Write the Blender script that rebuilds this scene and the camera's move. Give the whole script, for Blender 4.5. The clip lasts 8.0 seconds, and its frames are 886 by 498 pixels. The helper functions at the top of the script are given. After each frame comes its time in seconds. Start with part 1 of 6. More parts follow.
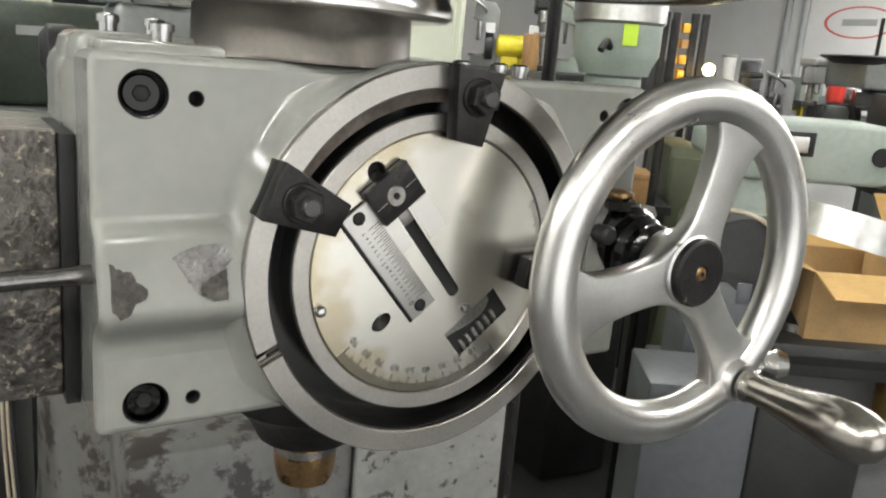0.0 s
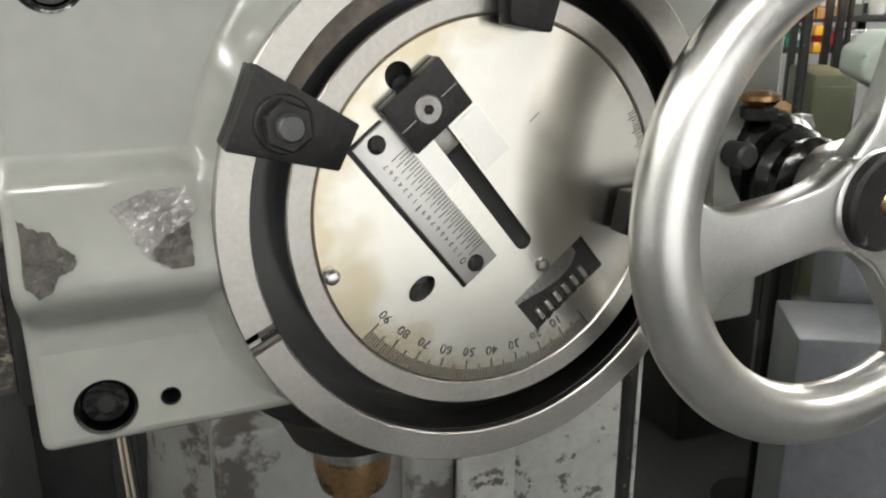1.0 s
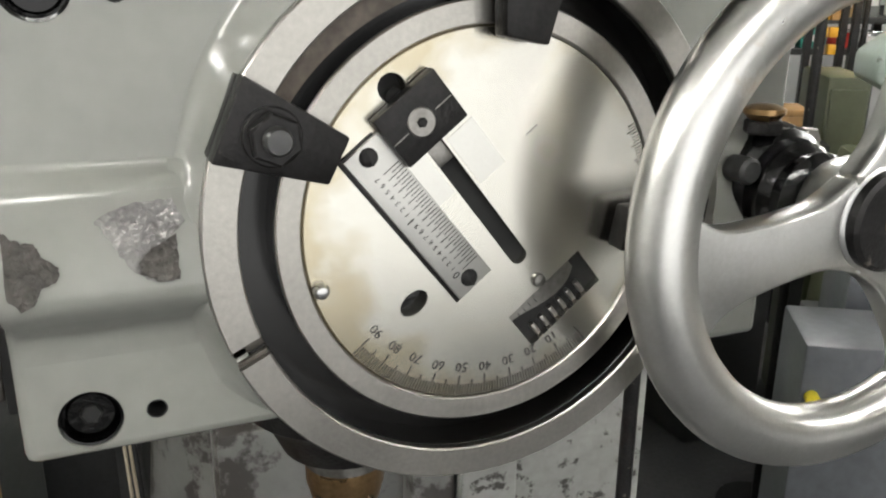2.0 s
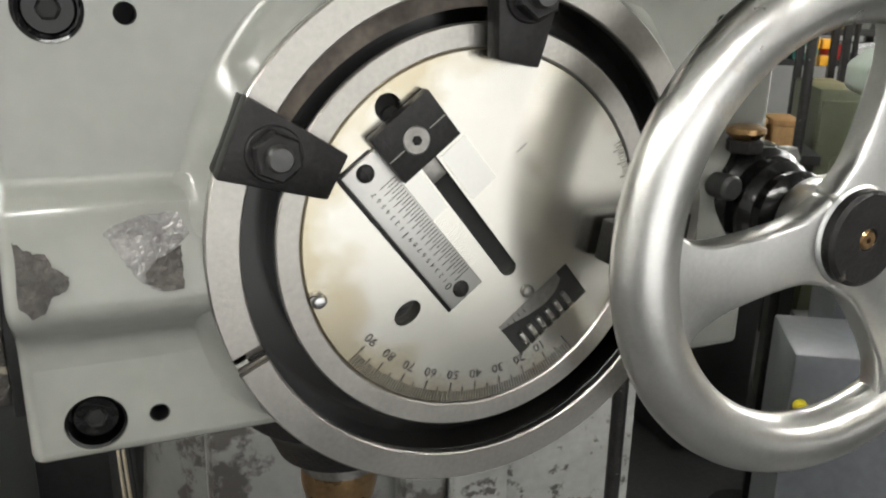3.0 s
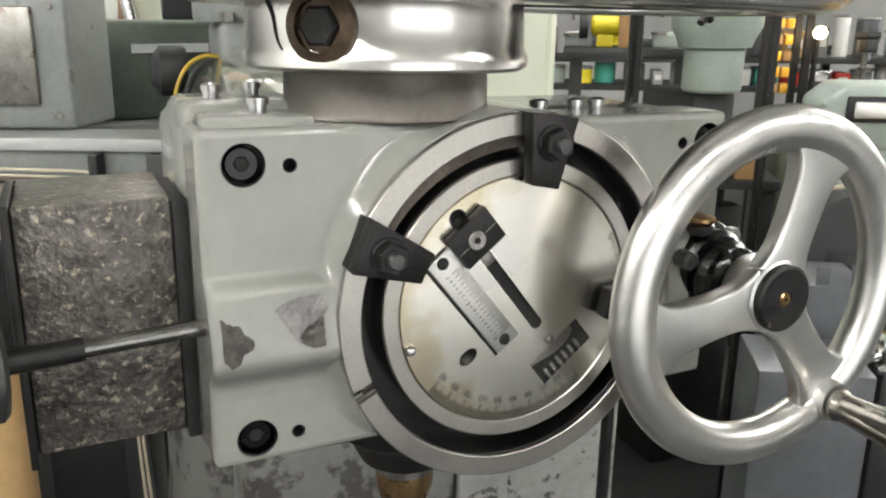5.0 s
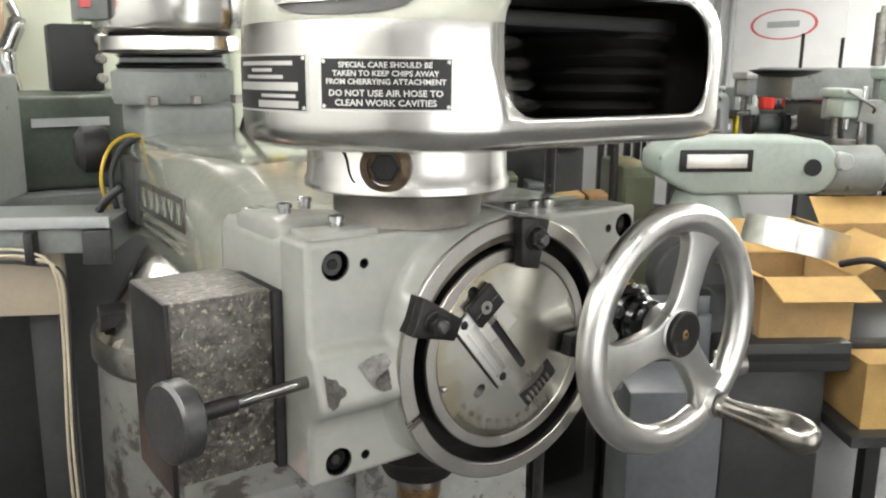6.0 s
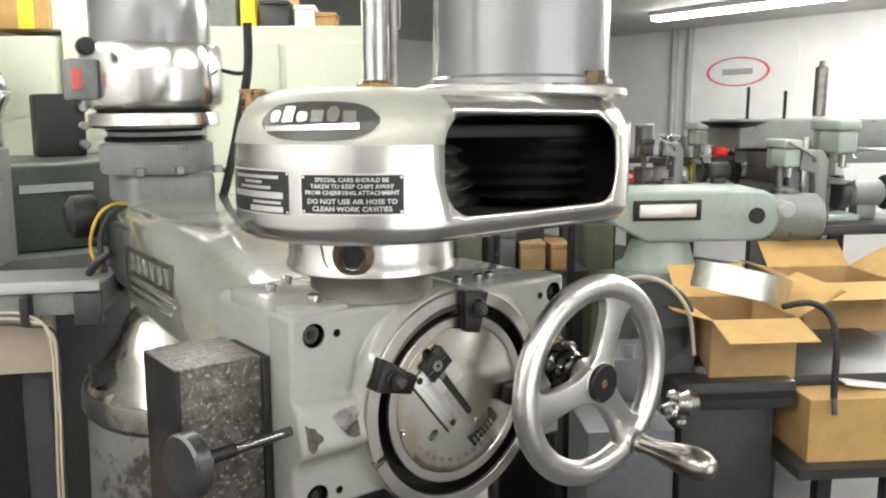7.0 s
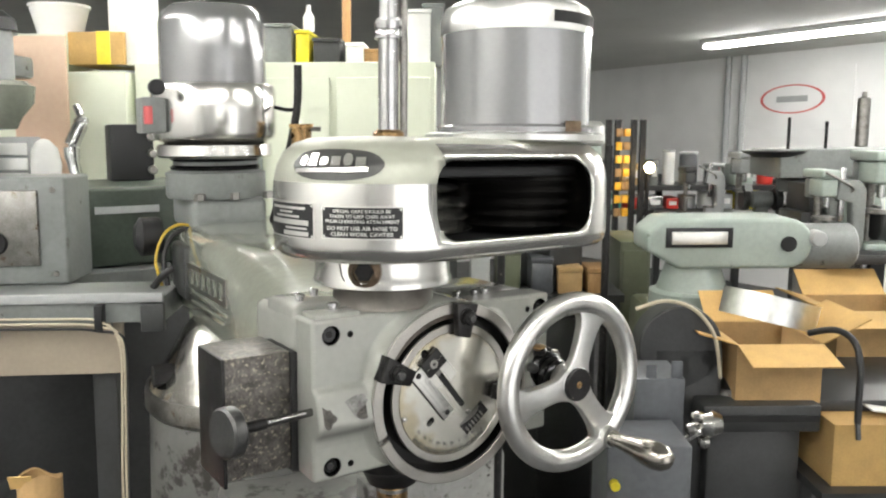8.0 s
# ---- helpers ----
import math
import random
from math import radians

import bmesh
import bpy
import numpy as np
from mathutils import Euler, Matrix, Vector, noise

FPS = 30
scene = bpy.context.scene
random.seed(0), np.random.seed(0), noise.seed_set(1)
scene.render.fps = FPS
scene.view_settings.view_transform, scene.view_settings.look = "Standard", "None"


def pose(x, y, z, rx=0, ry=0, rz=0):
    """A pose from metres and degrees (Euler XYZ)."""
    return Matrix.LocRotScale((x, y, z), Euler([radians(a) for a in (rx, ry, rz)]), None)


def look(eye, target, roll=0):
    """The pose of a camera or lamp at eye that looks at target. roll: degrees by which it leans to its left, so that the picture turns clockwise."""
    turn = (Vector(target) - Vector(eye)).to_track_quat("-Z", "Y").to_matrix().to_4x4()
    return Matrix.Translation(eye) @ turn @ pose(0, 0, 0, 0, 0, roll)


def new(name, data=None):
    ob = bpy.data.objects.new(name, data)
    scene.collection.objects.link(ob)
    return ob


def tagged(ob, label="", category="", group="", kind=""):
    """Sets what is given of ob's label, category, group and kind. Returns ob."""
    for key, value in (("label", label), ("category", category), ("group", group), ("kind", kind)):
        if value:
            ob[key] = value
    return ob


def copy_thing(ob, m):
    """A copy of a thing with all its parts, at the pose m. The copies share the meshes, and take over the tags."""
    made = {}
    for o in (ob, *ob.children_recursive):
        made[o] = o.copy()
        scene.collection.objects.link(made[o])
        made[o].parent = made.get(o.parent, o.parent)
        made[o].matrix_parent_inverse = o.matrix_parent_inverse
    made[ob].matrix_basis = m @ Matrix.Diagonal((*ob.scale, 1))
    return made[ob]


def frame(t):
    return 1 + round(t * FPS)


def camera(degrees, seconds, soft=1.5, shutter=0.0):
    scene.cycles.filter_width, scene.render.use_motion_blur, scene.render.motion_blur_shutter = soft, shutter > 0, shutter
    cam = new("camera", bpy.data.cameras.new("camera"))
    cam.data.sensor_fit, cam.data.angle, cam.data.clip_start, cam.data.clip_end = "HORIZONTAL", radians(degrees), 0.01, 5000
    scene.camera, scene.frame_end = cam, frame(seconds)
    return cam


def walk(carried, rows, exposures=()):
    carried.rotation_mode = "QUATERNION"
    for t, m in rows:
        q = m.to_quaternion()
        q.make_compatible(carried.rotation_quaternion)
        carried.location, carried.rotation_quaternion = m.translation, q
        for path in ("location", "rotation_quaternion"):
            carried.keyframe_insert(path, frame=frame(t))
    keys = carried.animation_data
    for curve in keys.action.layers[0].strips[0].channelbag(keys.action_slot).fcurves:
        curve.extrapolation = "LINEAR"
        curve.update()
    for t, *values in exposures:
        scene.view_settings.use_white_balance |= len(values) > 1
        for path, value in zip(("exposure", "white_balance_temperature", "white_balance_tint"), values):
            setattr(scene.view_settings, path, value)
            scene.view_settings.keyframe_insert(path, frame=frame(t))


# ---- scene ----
cam = camera(57.6, 8.0, soft=2.1)
PATH = [
    (0, (-0.211, -0.335, 1.553), (0.848, 1.299, 1.094), 4.7),
    (0.5, (-0.151, -0.296, 1.526), (0.658, 1.455, 0.999), 0.2),
    (1, (-0.134, -0.258, 1.522), (0.638, 1.495, 0.947), -0.1),
    (1.2, (-0.125, -0.251, 1.528), (0.617, 1.506, 0.926), -0.3),
    (2.3, (-0.128, -0.257, 1.526), (0.64, 1.5, 0.957), 1.2),
    (2.5, (-0.13, -0.259, 1.529), (0.649, 1.496, 0.968), 1.6),
    (3, (-0.13, -0.264, 1.532), (0.634, 1.494, 0.962), 1.2),
    (3.5, (-0.135, -0.279, 1.545), (0.622, 1.486, 0.987), 1.7),
    (4, (-0.144, -0.298, 1.556), (0.603, 1.478, 1.019), 1.3),
    (4.2, (-0.145, -0.308, 1.559), (0.597, 1.467, 1.013), 1.1),
    (5.3, (-0.259, -0.367, 1.605), (0.653, 1.343, 1.11), 0.6),
    (5.5, (-0.297, -0.379, 1.617), (0.688, 1.297, 1.148), 0.3),
    (6, (-0.372, -0.431, 1.644), (0.782, 1.15, 1.23), 0.6),
    (6.5, (-0.402, -0.484, 1.673), (0.785, 1.093, 1.352), 1.0),
    (7, (-0.433, -0.534, 1.692), (0.788, 1.019, 1.382), -0.0),
    (7.5, (-0.458, -0.633, 1.701), (0.736, 0.946, 1.415), -0.1),
    (8, (-0.476, -0.683, 1.711), (0.641, 0.957, 1.457), 0.4),
]
walk(cam, [(t, look(eye, target, roll)) for t, eye, target, roll in PATH], [(0.0, 0.0), (4.2, 0.0), (5.5, 0.2), (6.5, 0.22), (8.0, 0.12)])

# ---- world, exposure, large lights ----
world = bpy.data.worlds.new("world")
world.use_nodes = True
scene.world = world
world.node_tree.nodes["Background"].inputs[0].default_value = (0.9, 0.97, 1.0, 1)
world.node_tree.nodes["Background"].inputs[1].default_value = 0.25

# daylight from an unseen wide window behind the camera, sized for the dial's reflections
WINDOW = (-1.0, 1.8, 0.3, 2.45)
sky = bpy.data.lights.new("window_daylight", "AREA")
sky.shape, sky.size, sky.size_y, sky.energy, sky.color = "RECTANGLE", WINDOW[1] - WINDOW[0], WINDOW[3] - WINDOW[2], 29.0, (1.0, 0.985, 0.955)
new("window_daylight", sky).matrix_world = look(((WINDOW[0] + WINDOW[1]) / 2, -2.98, (WINDOW[2] + WINDOW[3]) / 2), ((WINDOW[0] + WINDOW[1]) / 2, 5.0, (WINDOW[2] + WINDOW[3]) / 2))


# ---- materials ----
def material(name, color, rough=0.5, metal=0.0, var=0.15, scale=30.0, bump=0.15, fine=300.0, spots=None, spot_scale=20.0,
             spot_at=0.62, spot_rough=0.8, coat=0.0, stretch=(1, 1, 1), emit=0.0, spec=0.5):
    """A surface with broad blotches, fine grain and, if asked, stains of their own colour."""
    m = bpy.data.materials.new(name)
    m.use_nodes = True
    nt = m.node_tree
    n, l = nt.nodes, nt.links
    b = n["Principled BSDF"]
    b.inputs["Metallic"].default_value = metal
    b.inputs["Coat Weight"].default_value = coat
    b.inputs["Coat Roughness"].default_value = 0.12
    b.inputs["Specular IOR Level"].default_value = spec
    tc = n.new("ShaderNodeTexCoord")
    mp = n.new("ShaderNodeMapping")
    mp.inputs["Scale"].default_value = stretch
    l.new(tc.outputs["Object"], mp.inputs["Vector"])
    big = n.new("ShaderNodeTexNoise")
    big.inputs["Scale"].default_value = scale
    big.inputs["Detail"].default_value = 5
    l.new(mp.outputs[0], big.inputs["Vector"])
    small = n.new("ShaderNodeTexNoise")
    small.inputs["Scale"].default_value = fine
    small.inputs["Detail"].default_value = 3
    l.new(mp.outputs[0], small.inputs["Vector"])
    ramp = n.new("ShaderNodeValToRGB")
    ramp.color_ramp.elements[0].position, ramp.color_ramp.elements[1].position = 0.3, 0.7
    ramp.color_ramp.elements[0].color = tuple(c * (1 - var) for c in color) + (1,)
    ramp.color_ramp.elements[1].color = tuple(min(1, c * (1 + var)) for c in color) + (1,)
    l.new(big.outputs["Fac"], ramp.inputs[0])
    mix = n.new("ShaderNodeMix")
    mix.data_type, mix.blend_type = "RGBA", "OVERLAY"
    mix.inputs[0].default_value = min(0.6, var * 1.5)
    l.new(ramp.outputs[0], mix.inputs[6])
    l.new(small.outputs["Fac"], mix.inputs[7])
    out_color = mix.outputs[2]
    rr = n.new("ShaderNodeMapRange")
    rr.inputs[3].default_value, rr.inputs[4].default_value = max(0.02, rough * 0.75), min(1, rough * 1.25)
    l.new(big.outputs["Fac"], rr.inputs[0])
    out_rough = rr.outputs[0]
    if spots:
        sp = n.new("ShaderNodeTexNoise")
        sp.inputs["Scale"].default_value = spot_scale
        sp.inputs["Detail"].default_value = 7
        sp.inputs["Roughness"].default_value = 0.65
        l.new(mp.outputs[0], sp.inputs["Vector"])
        cut = n.new("ShaderNodeMapRange")
        cut.inputs[1].default_value, cut.inputs[2].default_value = spot_at, spot_at + 0.06
        l.new(sp.outputs["Fac"], cut.inputs[0])
        mx = n.new("ShaderNodeMix")
        mx.data_type = "RGBA"
        l.new(cut.outputs[0], mx.inputs[0])
        l.new(out_color, mx.inputs[6])
        mx.inputs[7].default_value = (*spots, 1)
        out_color = mx.outputs[2]
        rx = n.new("ShaderNodeMix")
        l.new(cut.outputs[0], rx.inputs[0])
        l.new(out_rough, rx.inputs[2])
        rx.inputs[3].default_value = spot_rough
        out_rough = rx.outputs[0]
        mt = n.new("ShaderNodeMapRange")
        mt.inputs[3].default_value, mt.inputs[4].default_value = metal, metal * 0.2
        l.new(cut.outputs[0], mt.inputs[0])
        l.new(mt.outputs[0], b.inputs["Metallic"])
    l.new(out_color, b.inputs["Base Color"])
    l.new(out_rough, b.inputs["Roughness"])
    if bump:
        bp = n.new("ShaderNodeBump")
        bp.inputs["Strength"].default_value = bump
        bp.inputs["Distance"].default_value = 0.002
        add = n.new("ShaderNodeMath")
        add.operation = "ADD"
        l.new(big.outputs["Fac"], add.inputs[0])
        l.new(small.outputs["Fac"], add.inputs[1])
        l.new(add.outputs[0], bp.inputs["Height"])
        l.new(bp.outputs[0], b.inputs["Normal"])
    if emit:
        b.inputs["Emission Color"].default_value = (*color, 1)
        b.inputs["Emission Strength"].default_value = emit
    return m


M = dict(
    grey_paint=material("grey_enamel", (0.252, 0.254, 0.235), 0.13, 0, 0.05, 18, 0.025, 120),
    green_paint=material("grey_green_enamel", (0.225, 0.235, 0.195), 0.11, 0, 0.1, 12, 0.05, 90, (0.08, 0.07, 0.05), 25, 0.7, coat=0.8),
    pale_green=material("pale_green_enamel", (0.32, 0.37, 0.335), 0.35, 0, 0.08, 8, 0.05, 60, (0.12, 0.12, 0.1), 14, 0.68),
    ring_steel=material("turned_steel", (0.42, 0.405, 0.375), 0.32, 1, 0.12, 25, 0.05, 500, (0.30, 0.24, 0.16), 30, 0.66, 0.45),
    disc_steel=material("satin_steel", (0.66, 0.645, 0.59), 0.24, 1, 0.07, 22, 0.012, 700, (0.42, 0.33, 0.17), 17, 0.69, 0.5),
    aluminium=material("polished_aluminium", (0.78, 0.77, 0.74), 0.2, 1, 0.06, 14, 0.04, 200),
    cast_alu=material("cast_aluminium", (0.66, 0.66, 0.645), 0.32, 1, 0.12, 30, 0.05, 600),
    handled_alu=material("hand_worn_aluminium", (0.68, 0.675, 0.655), 0.30, 1, 0.1, 30, 0.04, 600, (0.46, 0.39, 0.31), 11, 0.60, 0.36),
    motor_grey=material("grey_motor_enamel", (0.34, 0.34, 0.345), 0.2, 0.6, 0.05, 12, 0.03, 200),
    black_steel=material("blackened_steel", (0.022, 0.021, 0.021), 0.42, 0.6, 0.3, 60, 0.15, 500, (0.17, 0.15, 0.13), 75, 0.65, 0.45),
    black_oil=material("oily_black", (0.006, 0.006, 0.006), 0.13, 0.2, 0.3, 40, 0.1, 300),
    groove=material("oily_shaded_groove", (0.007, 0.0065, 0.006), 0.2, 0, 0.2, 30, 0, 300),
    rule_steel=material("pale_rule_steel", (0.62, 0.615, 0.59), 0.46, 0.9, 0.05, 30, 0.01, 700),
    # near-black for recesses and gaps: their shade is put into the colour
    dark=material("recess_shade_black", (0.008, 0.008, 0.008), 0.7, 0, 0.3, 40, 0.1, 300),
    rough_cast=material("rough_cast_iron", (0.10, 0.092, 0.084), 0.36, 0.6, 0.5, 90, 0.6, 300, (0.30, 0.265, 0.21), 230, 0.565, 0.4),
    bright_steel=material("bright_steel", (0.55, 0.55, 0.55), 0.22, 1, 0.1, 40, 0.03, 500),
    specked_grey=material("specked_grey_enamel", (0.235, 0.235, 0.225), 0.35, 0, 0.16, 9, 0.1, 90, (0.035, 0.03, 0.027), 42, 0.565, 0.4),
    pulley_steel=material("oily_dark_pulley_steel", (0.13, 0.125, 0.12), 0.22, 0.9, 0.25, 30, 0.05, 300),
    old_steel=material("dulled_steel", (0.27, 0.26, 0.245), 0.35, 1, 0.25, 40, 0.1, 400, (0.12, 0.08, 0.05), 35, 0.6, 0.6),
    olive_top=material("olive_grey_top", (0.36, 0.37, 0.31), 0.38, 0.2, 0.06, 12, 0.04, 120),
    badge_grey=material("badge_grey_enamel", (0.06, 0.06, 0.058), 0.4, 0.4, 0.1, 30, 0.05, 200),
    dark_steel=material("dark_steel", (0.075, 0.075, 0.075), 0.38, 0.7, 0.2, 30, 0.1, 300),
    grip_steel=material("handled_grip_steel", (0.33, 0.31, 0.28), 0.24, 1, 0.25, 40, 0.03, 400),
    stained_ledge=material("brown_grey_stained_steel", (0.17, 0.145, 0.125), 0.45, 0.6, 0.35, 60, 0.1, 300),
    neck_steel=material("brown_grey_steel", (0.105, 0.096, 0.085), 0.42, 0.75, 0.12, 25, 0.04, 300, (0.12, 0.07, 0.04), 22, 0.68, 0.6),
    turret_steel=material("worn_turret_steel", (0.40, 0.39, 0.365), 0.17, 1, 0.12, 14, 0.04, 200, (0.13, 0.11, 0.08), 12, 0.62, 0.4),
    rod_steel=material("oiled_rod_steel", (0.22, 0.215, 0.21), 0.22, 1, 0.2, 40, 0.05, 400),
    slate_wall=material("grey_wall_paint", (0.45, 0.45, 0.45), 0.7, 0, 0.06, 3, 0.1, 60),
    pale_steel=material("pale_patch_steel", (0.68, 0.67, 0.63), 0.3, 1, 0.05, 22, 0.03, 700),
    stained_steel=material("brown_stained_steel", (0.11, 0.078, 0.052), 0.4, 0.7, 0.4, 60, 0.1, 300),
    brass=material("oily_brass", (0.36, 0.23, 0.11), 0.28, 1, 0.25, 50, 0.1, 400, (0.1, 0.05, 0.02), 60, 0.6, 0.5),
    chip=material("bare_chipped_metal", (0.17, 0.165, 0.16), 0.30, 1.0, 0.3, 70, 0.45, 420, (0.09, 0.085, 0.08), 60, 0.58, 0.5),
    chip_dark=material("oxidised_bare_metal", (0.07, 0.064, 0.058), 0.55, 0.4, 0.4, 90, 0.7, 380),
    engraving=material("engraving_black", (0.02, 0.02, 0.018), 0.7, 0, 0.1, 50, 0, 300),
    faint=material("worn_engraving", (0.22, 0.21, 0.19), 0.6, 0.3, 0.1, 50, 0, 300),
    plate_black=material("black_lacquered_plate", (0.015, 0.015, 0.016), 0.35, 0.2, 0.15, 60, 0.05, 300),
    plate_letters=material("raised_bright_lettering", (0.72, 0.71, 0.68), 0.35, 0.8, 0.05, 60, 0, 300),
    cardboard=material("cardboard", (0.42, 0.27, 0.12), 0.85, 0, 0.12, 14, 0.1, 150),
    cardboard_light=material("bleached_cardboard", (0.47, 0.30, 0.11), 0.85, 0, 0.1, 14, 0.1, 150),
    manila=material("manila_panel", (0.40, 0.34, 0.265), 0.7, 0, 0.06, 10, 0.05, 120),
    white_paint=material("white_wall_paint", (0.80, 0.80, 0.79), 0.6, 0, 0.04, 3, 0.1, 80),
    wall_green=material("pale_green_white_paint", (0.68, 0.715, 0.58), 0.5, 0, 0.04, 4, 0.05, 60),
    ceiling=material("grey_ceiling_paint", (0.56, 0.56, 0.53), 0.8, 0, 0.06, 2, 0.1, 30),
    concrete=material("oily_dark_concrete", (0.05, 0.05, 0.051), 0.5, 0, 0.3, 4, 0.2, 60, (0.03, 0.03, 0.03), 5, 0.55, 0.35),
    wood=material("oiled_wood", (0.35, 0.2, 0.08), 0.6, 0, 0.2, 12, 0.15, 100, stretch=(1, 8, 1)),
    cable_tan=material("tan_cable_sheath", (0.5, 0.44, 0.33), 0.5, 0, 0.1, 30, 0, 200),
    cable_yellow=material("yellow_cable_sheath", (0.45, 0.31, 0.03), 0.4, 0, 0.1, 30, 0, 200),
    rubber=material("black_rubber", (0.012, 0.012, 0.013), 0.5, 0, 0.2, 30, 0.1, 300),
    machine_grey=material("grey_machine_enamel", (0.19, 0.20, 0.195), 0.4, 0, 0.12, 10, 0.08, 90, (0.07, 0.06, 0.05), 16, 0.64),
    machine_dark=material("dark_grey_machine_enamel", (0.032, 0.033, 0.033), 0.4, 0, 0.2, 10, 0.1, 90),
    dark_green=material("dark_green_enamel", (0.05, 0.065, 0.05), 0.35, 0, 0.2, 10, 0.1, 90),
    olive=material("olive_enamel", (0.10, 0.11, 0.065), 0.45, 0, 0.1, 8, 0.05, 60),
    faded_red=material("faded_red_paint", (0.62, 0.12, 0.12), 0.6, 0, 0.1, 8, 0, 60),
    red=material("red_plastic", (0.55, 0.03, 0.02), 0.4, 0, 0.1, 20, 0.05, 100),
    yellow=material("yellow_plastic", (0.75, 0.62, 0.03), 0.4, 0, 0.1, 20, 0.05, 100),
    paper=material("white_paper", (0.8, 0.8, 0.78), 0.7, 0, 0.05, 10, 0.05, 80),
    lime=material("lime_plastic", (0.6, 0.85, 0.05), 0.4, 0, 0.05, 10, 0, 80),
    teal=material("teal_plastic", (0.05, 0.28, 0.22), 0.4, 0, 0.1, 10, 0, 80),
    tube=material("fluorescent_tube", (1.0, 0.99, 0.95), 0.5, 0, 0.0, 5, 0, 50, emit=40.0),
    bulb=material("warm_bulb", (1.0, 0.75, 0.35), 0.5, 0, 0.0, 5, 0, 50, emit=30.0),
)


def stain_dial(m):
    """Old oil: yellow-brown bloom that creeps in from one side of the dial's rim."""
    nt = m.node_tree
    n, l = nt.nodes, nt.links
    b = n["Principled BSDF"]
    old = b.inputs["Base Color"].links[0].from_socket
    tc = n.new("ShaderNodeTexCoord")
    sep = n.new("ShaderNodeSeparateXYZ")
    l.new(tc.outputs["Object"], sep.inputs[0])
    flat = n.new("ShaderNodeCombineXYZ")
    l.new(sep.outputs[0], flat.inputs[0])
    l.new(sep.outputs[2], flat.inputs[2])
    ln = n.new("ShaderNodeVectorMath")
    ln.operation = "LENGTH"
    l.new(flat.outputs[0], ln.inputs[0])
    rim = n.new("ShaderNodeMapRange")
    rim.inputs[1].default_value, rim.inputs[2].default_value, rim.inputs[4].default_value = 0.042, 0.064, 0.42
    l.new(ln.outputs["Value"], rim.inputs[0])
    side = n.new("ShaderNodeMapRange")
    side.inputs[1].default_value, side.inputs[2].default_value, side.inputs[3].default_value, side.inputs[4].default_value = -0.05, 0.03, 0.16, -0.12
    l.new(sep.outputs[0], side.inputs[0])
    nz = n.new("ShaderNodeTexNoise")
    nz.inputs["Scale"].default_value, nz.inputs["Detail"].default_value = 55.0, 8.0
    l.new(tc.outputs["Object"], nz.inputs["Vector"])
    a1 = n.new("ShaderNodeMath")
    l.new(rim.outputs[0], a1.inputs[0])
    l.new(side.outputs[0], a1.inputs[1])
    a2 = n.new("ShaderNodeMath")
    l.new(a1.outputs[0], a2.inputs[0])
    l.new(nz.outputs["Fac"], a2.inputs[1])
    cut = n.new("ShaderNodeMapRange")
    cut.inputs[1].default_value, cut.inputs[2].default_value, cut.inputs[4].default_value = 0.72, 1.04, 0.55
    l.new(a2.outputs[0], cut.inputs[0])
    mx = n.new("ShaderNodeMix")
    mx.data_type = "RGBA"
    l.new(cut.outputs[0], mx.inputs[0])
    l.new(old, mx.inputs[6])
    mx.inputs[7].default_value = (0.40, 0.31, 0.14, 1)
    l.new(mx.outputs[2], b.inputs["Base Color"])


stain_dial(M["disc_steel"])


# ---- building blocks ----
GROUND = 0.6
PLACE = {"m": None}              # where the group of things now being built stands


def settle(v):
    """A point of a group, shifted to fit the camera's view; what stands on the floor stays on it."""
    q = PLACE["m"] @ v
    q.z = v.z + (q.z - v.z) * min(1.0, max(0.0, v.z / GROUND))
    return q


def thing(name, at, label, category, group="", kind=""):
    """An Empty at the base of a thing; its parts are built in world metres and moved under it."""
    ob = new(name)
    ob.empty_display_size = 0.02
    ob.location = settle(Vector(at)) if PLACE["m"] is not None else at
    return tagged(ob, label, category, group, kind)


def origin_of(ob):
    v = Vector((0, 0, 0))
    while ob is not None:
        v += Vector(ob.location)
        ob = ob.parent
    return v


def part(name, bm, mat, parent=None, label="", smooth=True, angle=35):
    """Links a bmesh, built in world metres, as one mesh object under a thing or a part."""
    if PLACE["m"] is not None:
        for v in bm.verts:
            v.co = settle(v.co)
    if parent is not None:
        bmesh.ops.translate(bm, vec=-origin_of(parent), verts=bm.verts)
    bmesh.ops.recalc_face_normals(bm, faces=bm.faces)
    if smooth:
        lim = radians(angle)
        for f in bm.faces:
            f.smooth = True
        for e in bm.edges:
            if len(e.link_faces) == 2 and e.calc_face_angle(0) > lim:
                e.smooth = False
    me = bpy.data.meshes.new(name)
    bm.to_mesh(me)
    bm.free()
    me.materials.append(mat)
    ob = new(name, me)
    if parent is not None:
        ob.parent = parent
    if label:
        ob["label"] = label
    return ob


def solo(name, bm, mat, label, category, kind="", group="", at=None):
    """A thing that is one mesh, with its origin at the given base."""
    if at is not None:
        bmesh.ops.translate(bm, vec=-Vector(at), verts=bm.verts)
    ob = part(name, bm, mat)
    if at is not None:
        ob.location = at
    return tagged(ob, label, category, group, kind)


def join(*bms):
    """One bmesh of several; the others are freed."""
    out = bms[0]
    for b in bms[1:]:
        tmp = bpy.data.meshes.new("tmp")
        b.to_mesh(tmp)
        b.free()
        out.from_mesh(tmp)
        bpy.data.meshes.remove(tmp)
    return out


def move(bm, m):
    bmesh.ops.transform(bm, matrix=m, verts=bm.verts)
    return bm


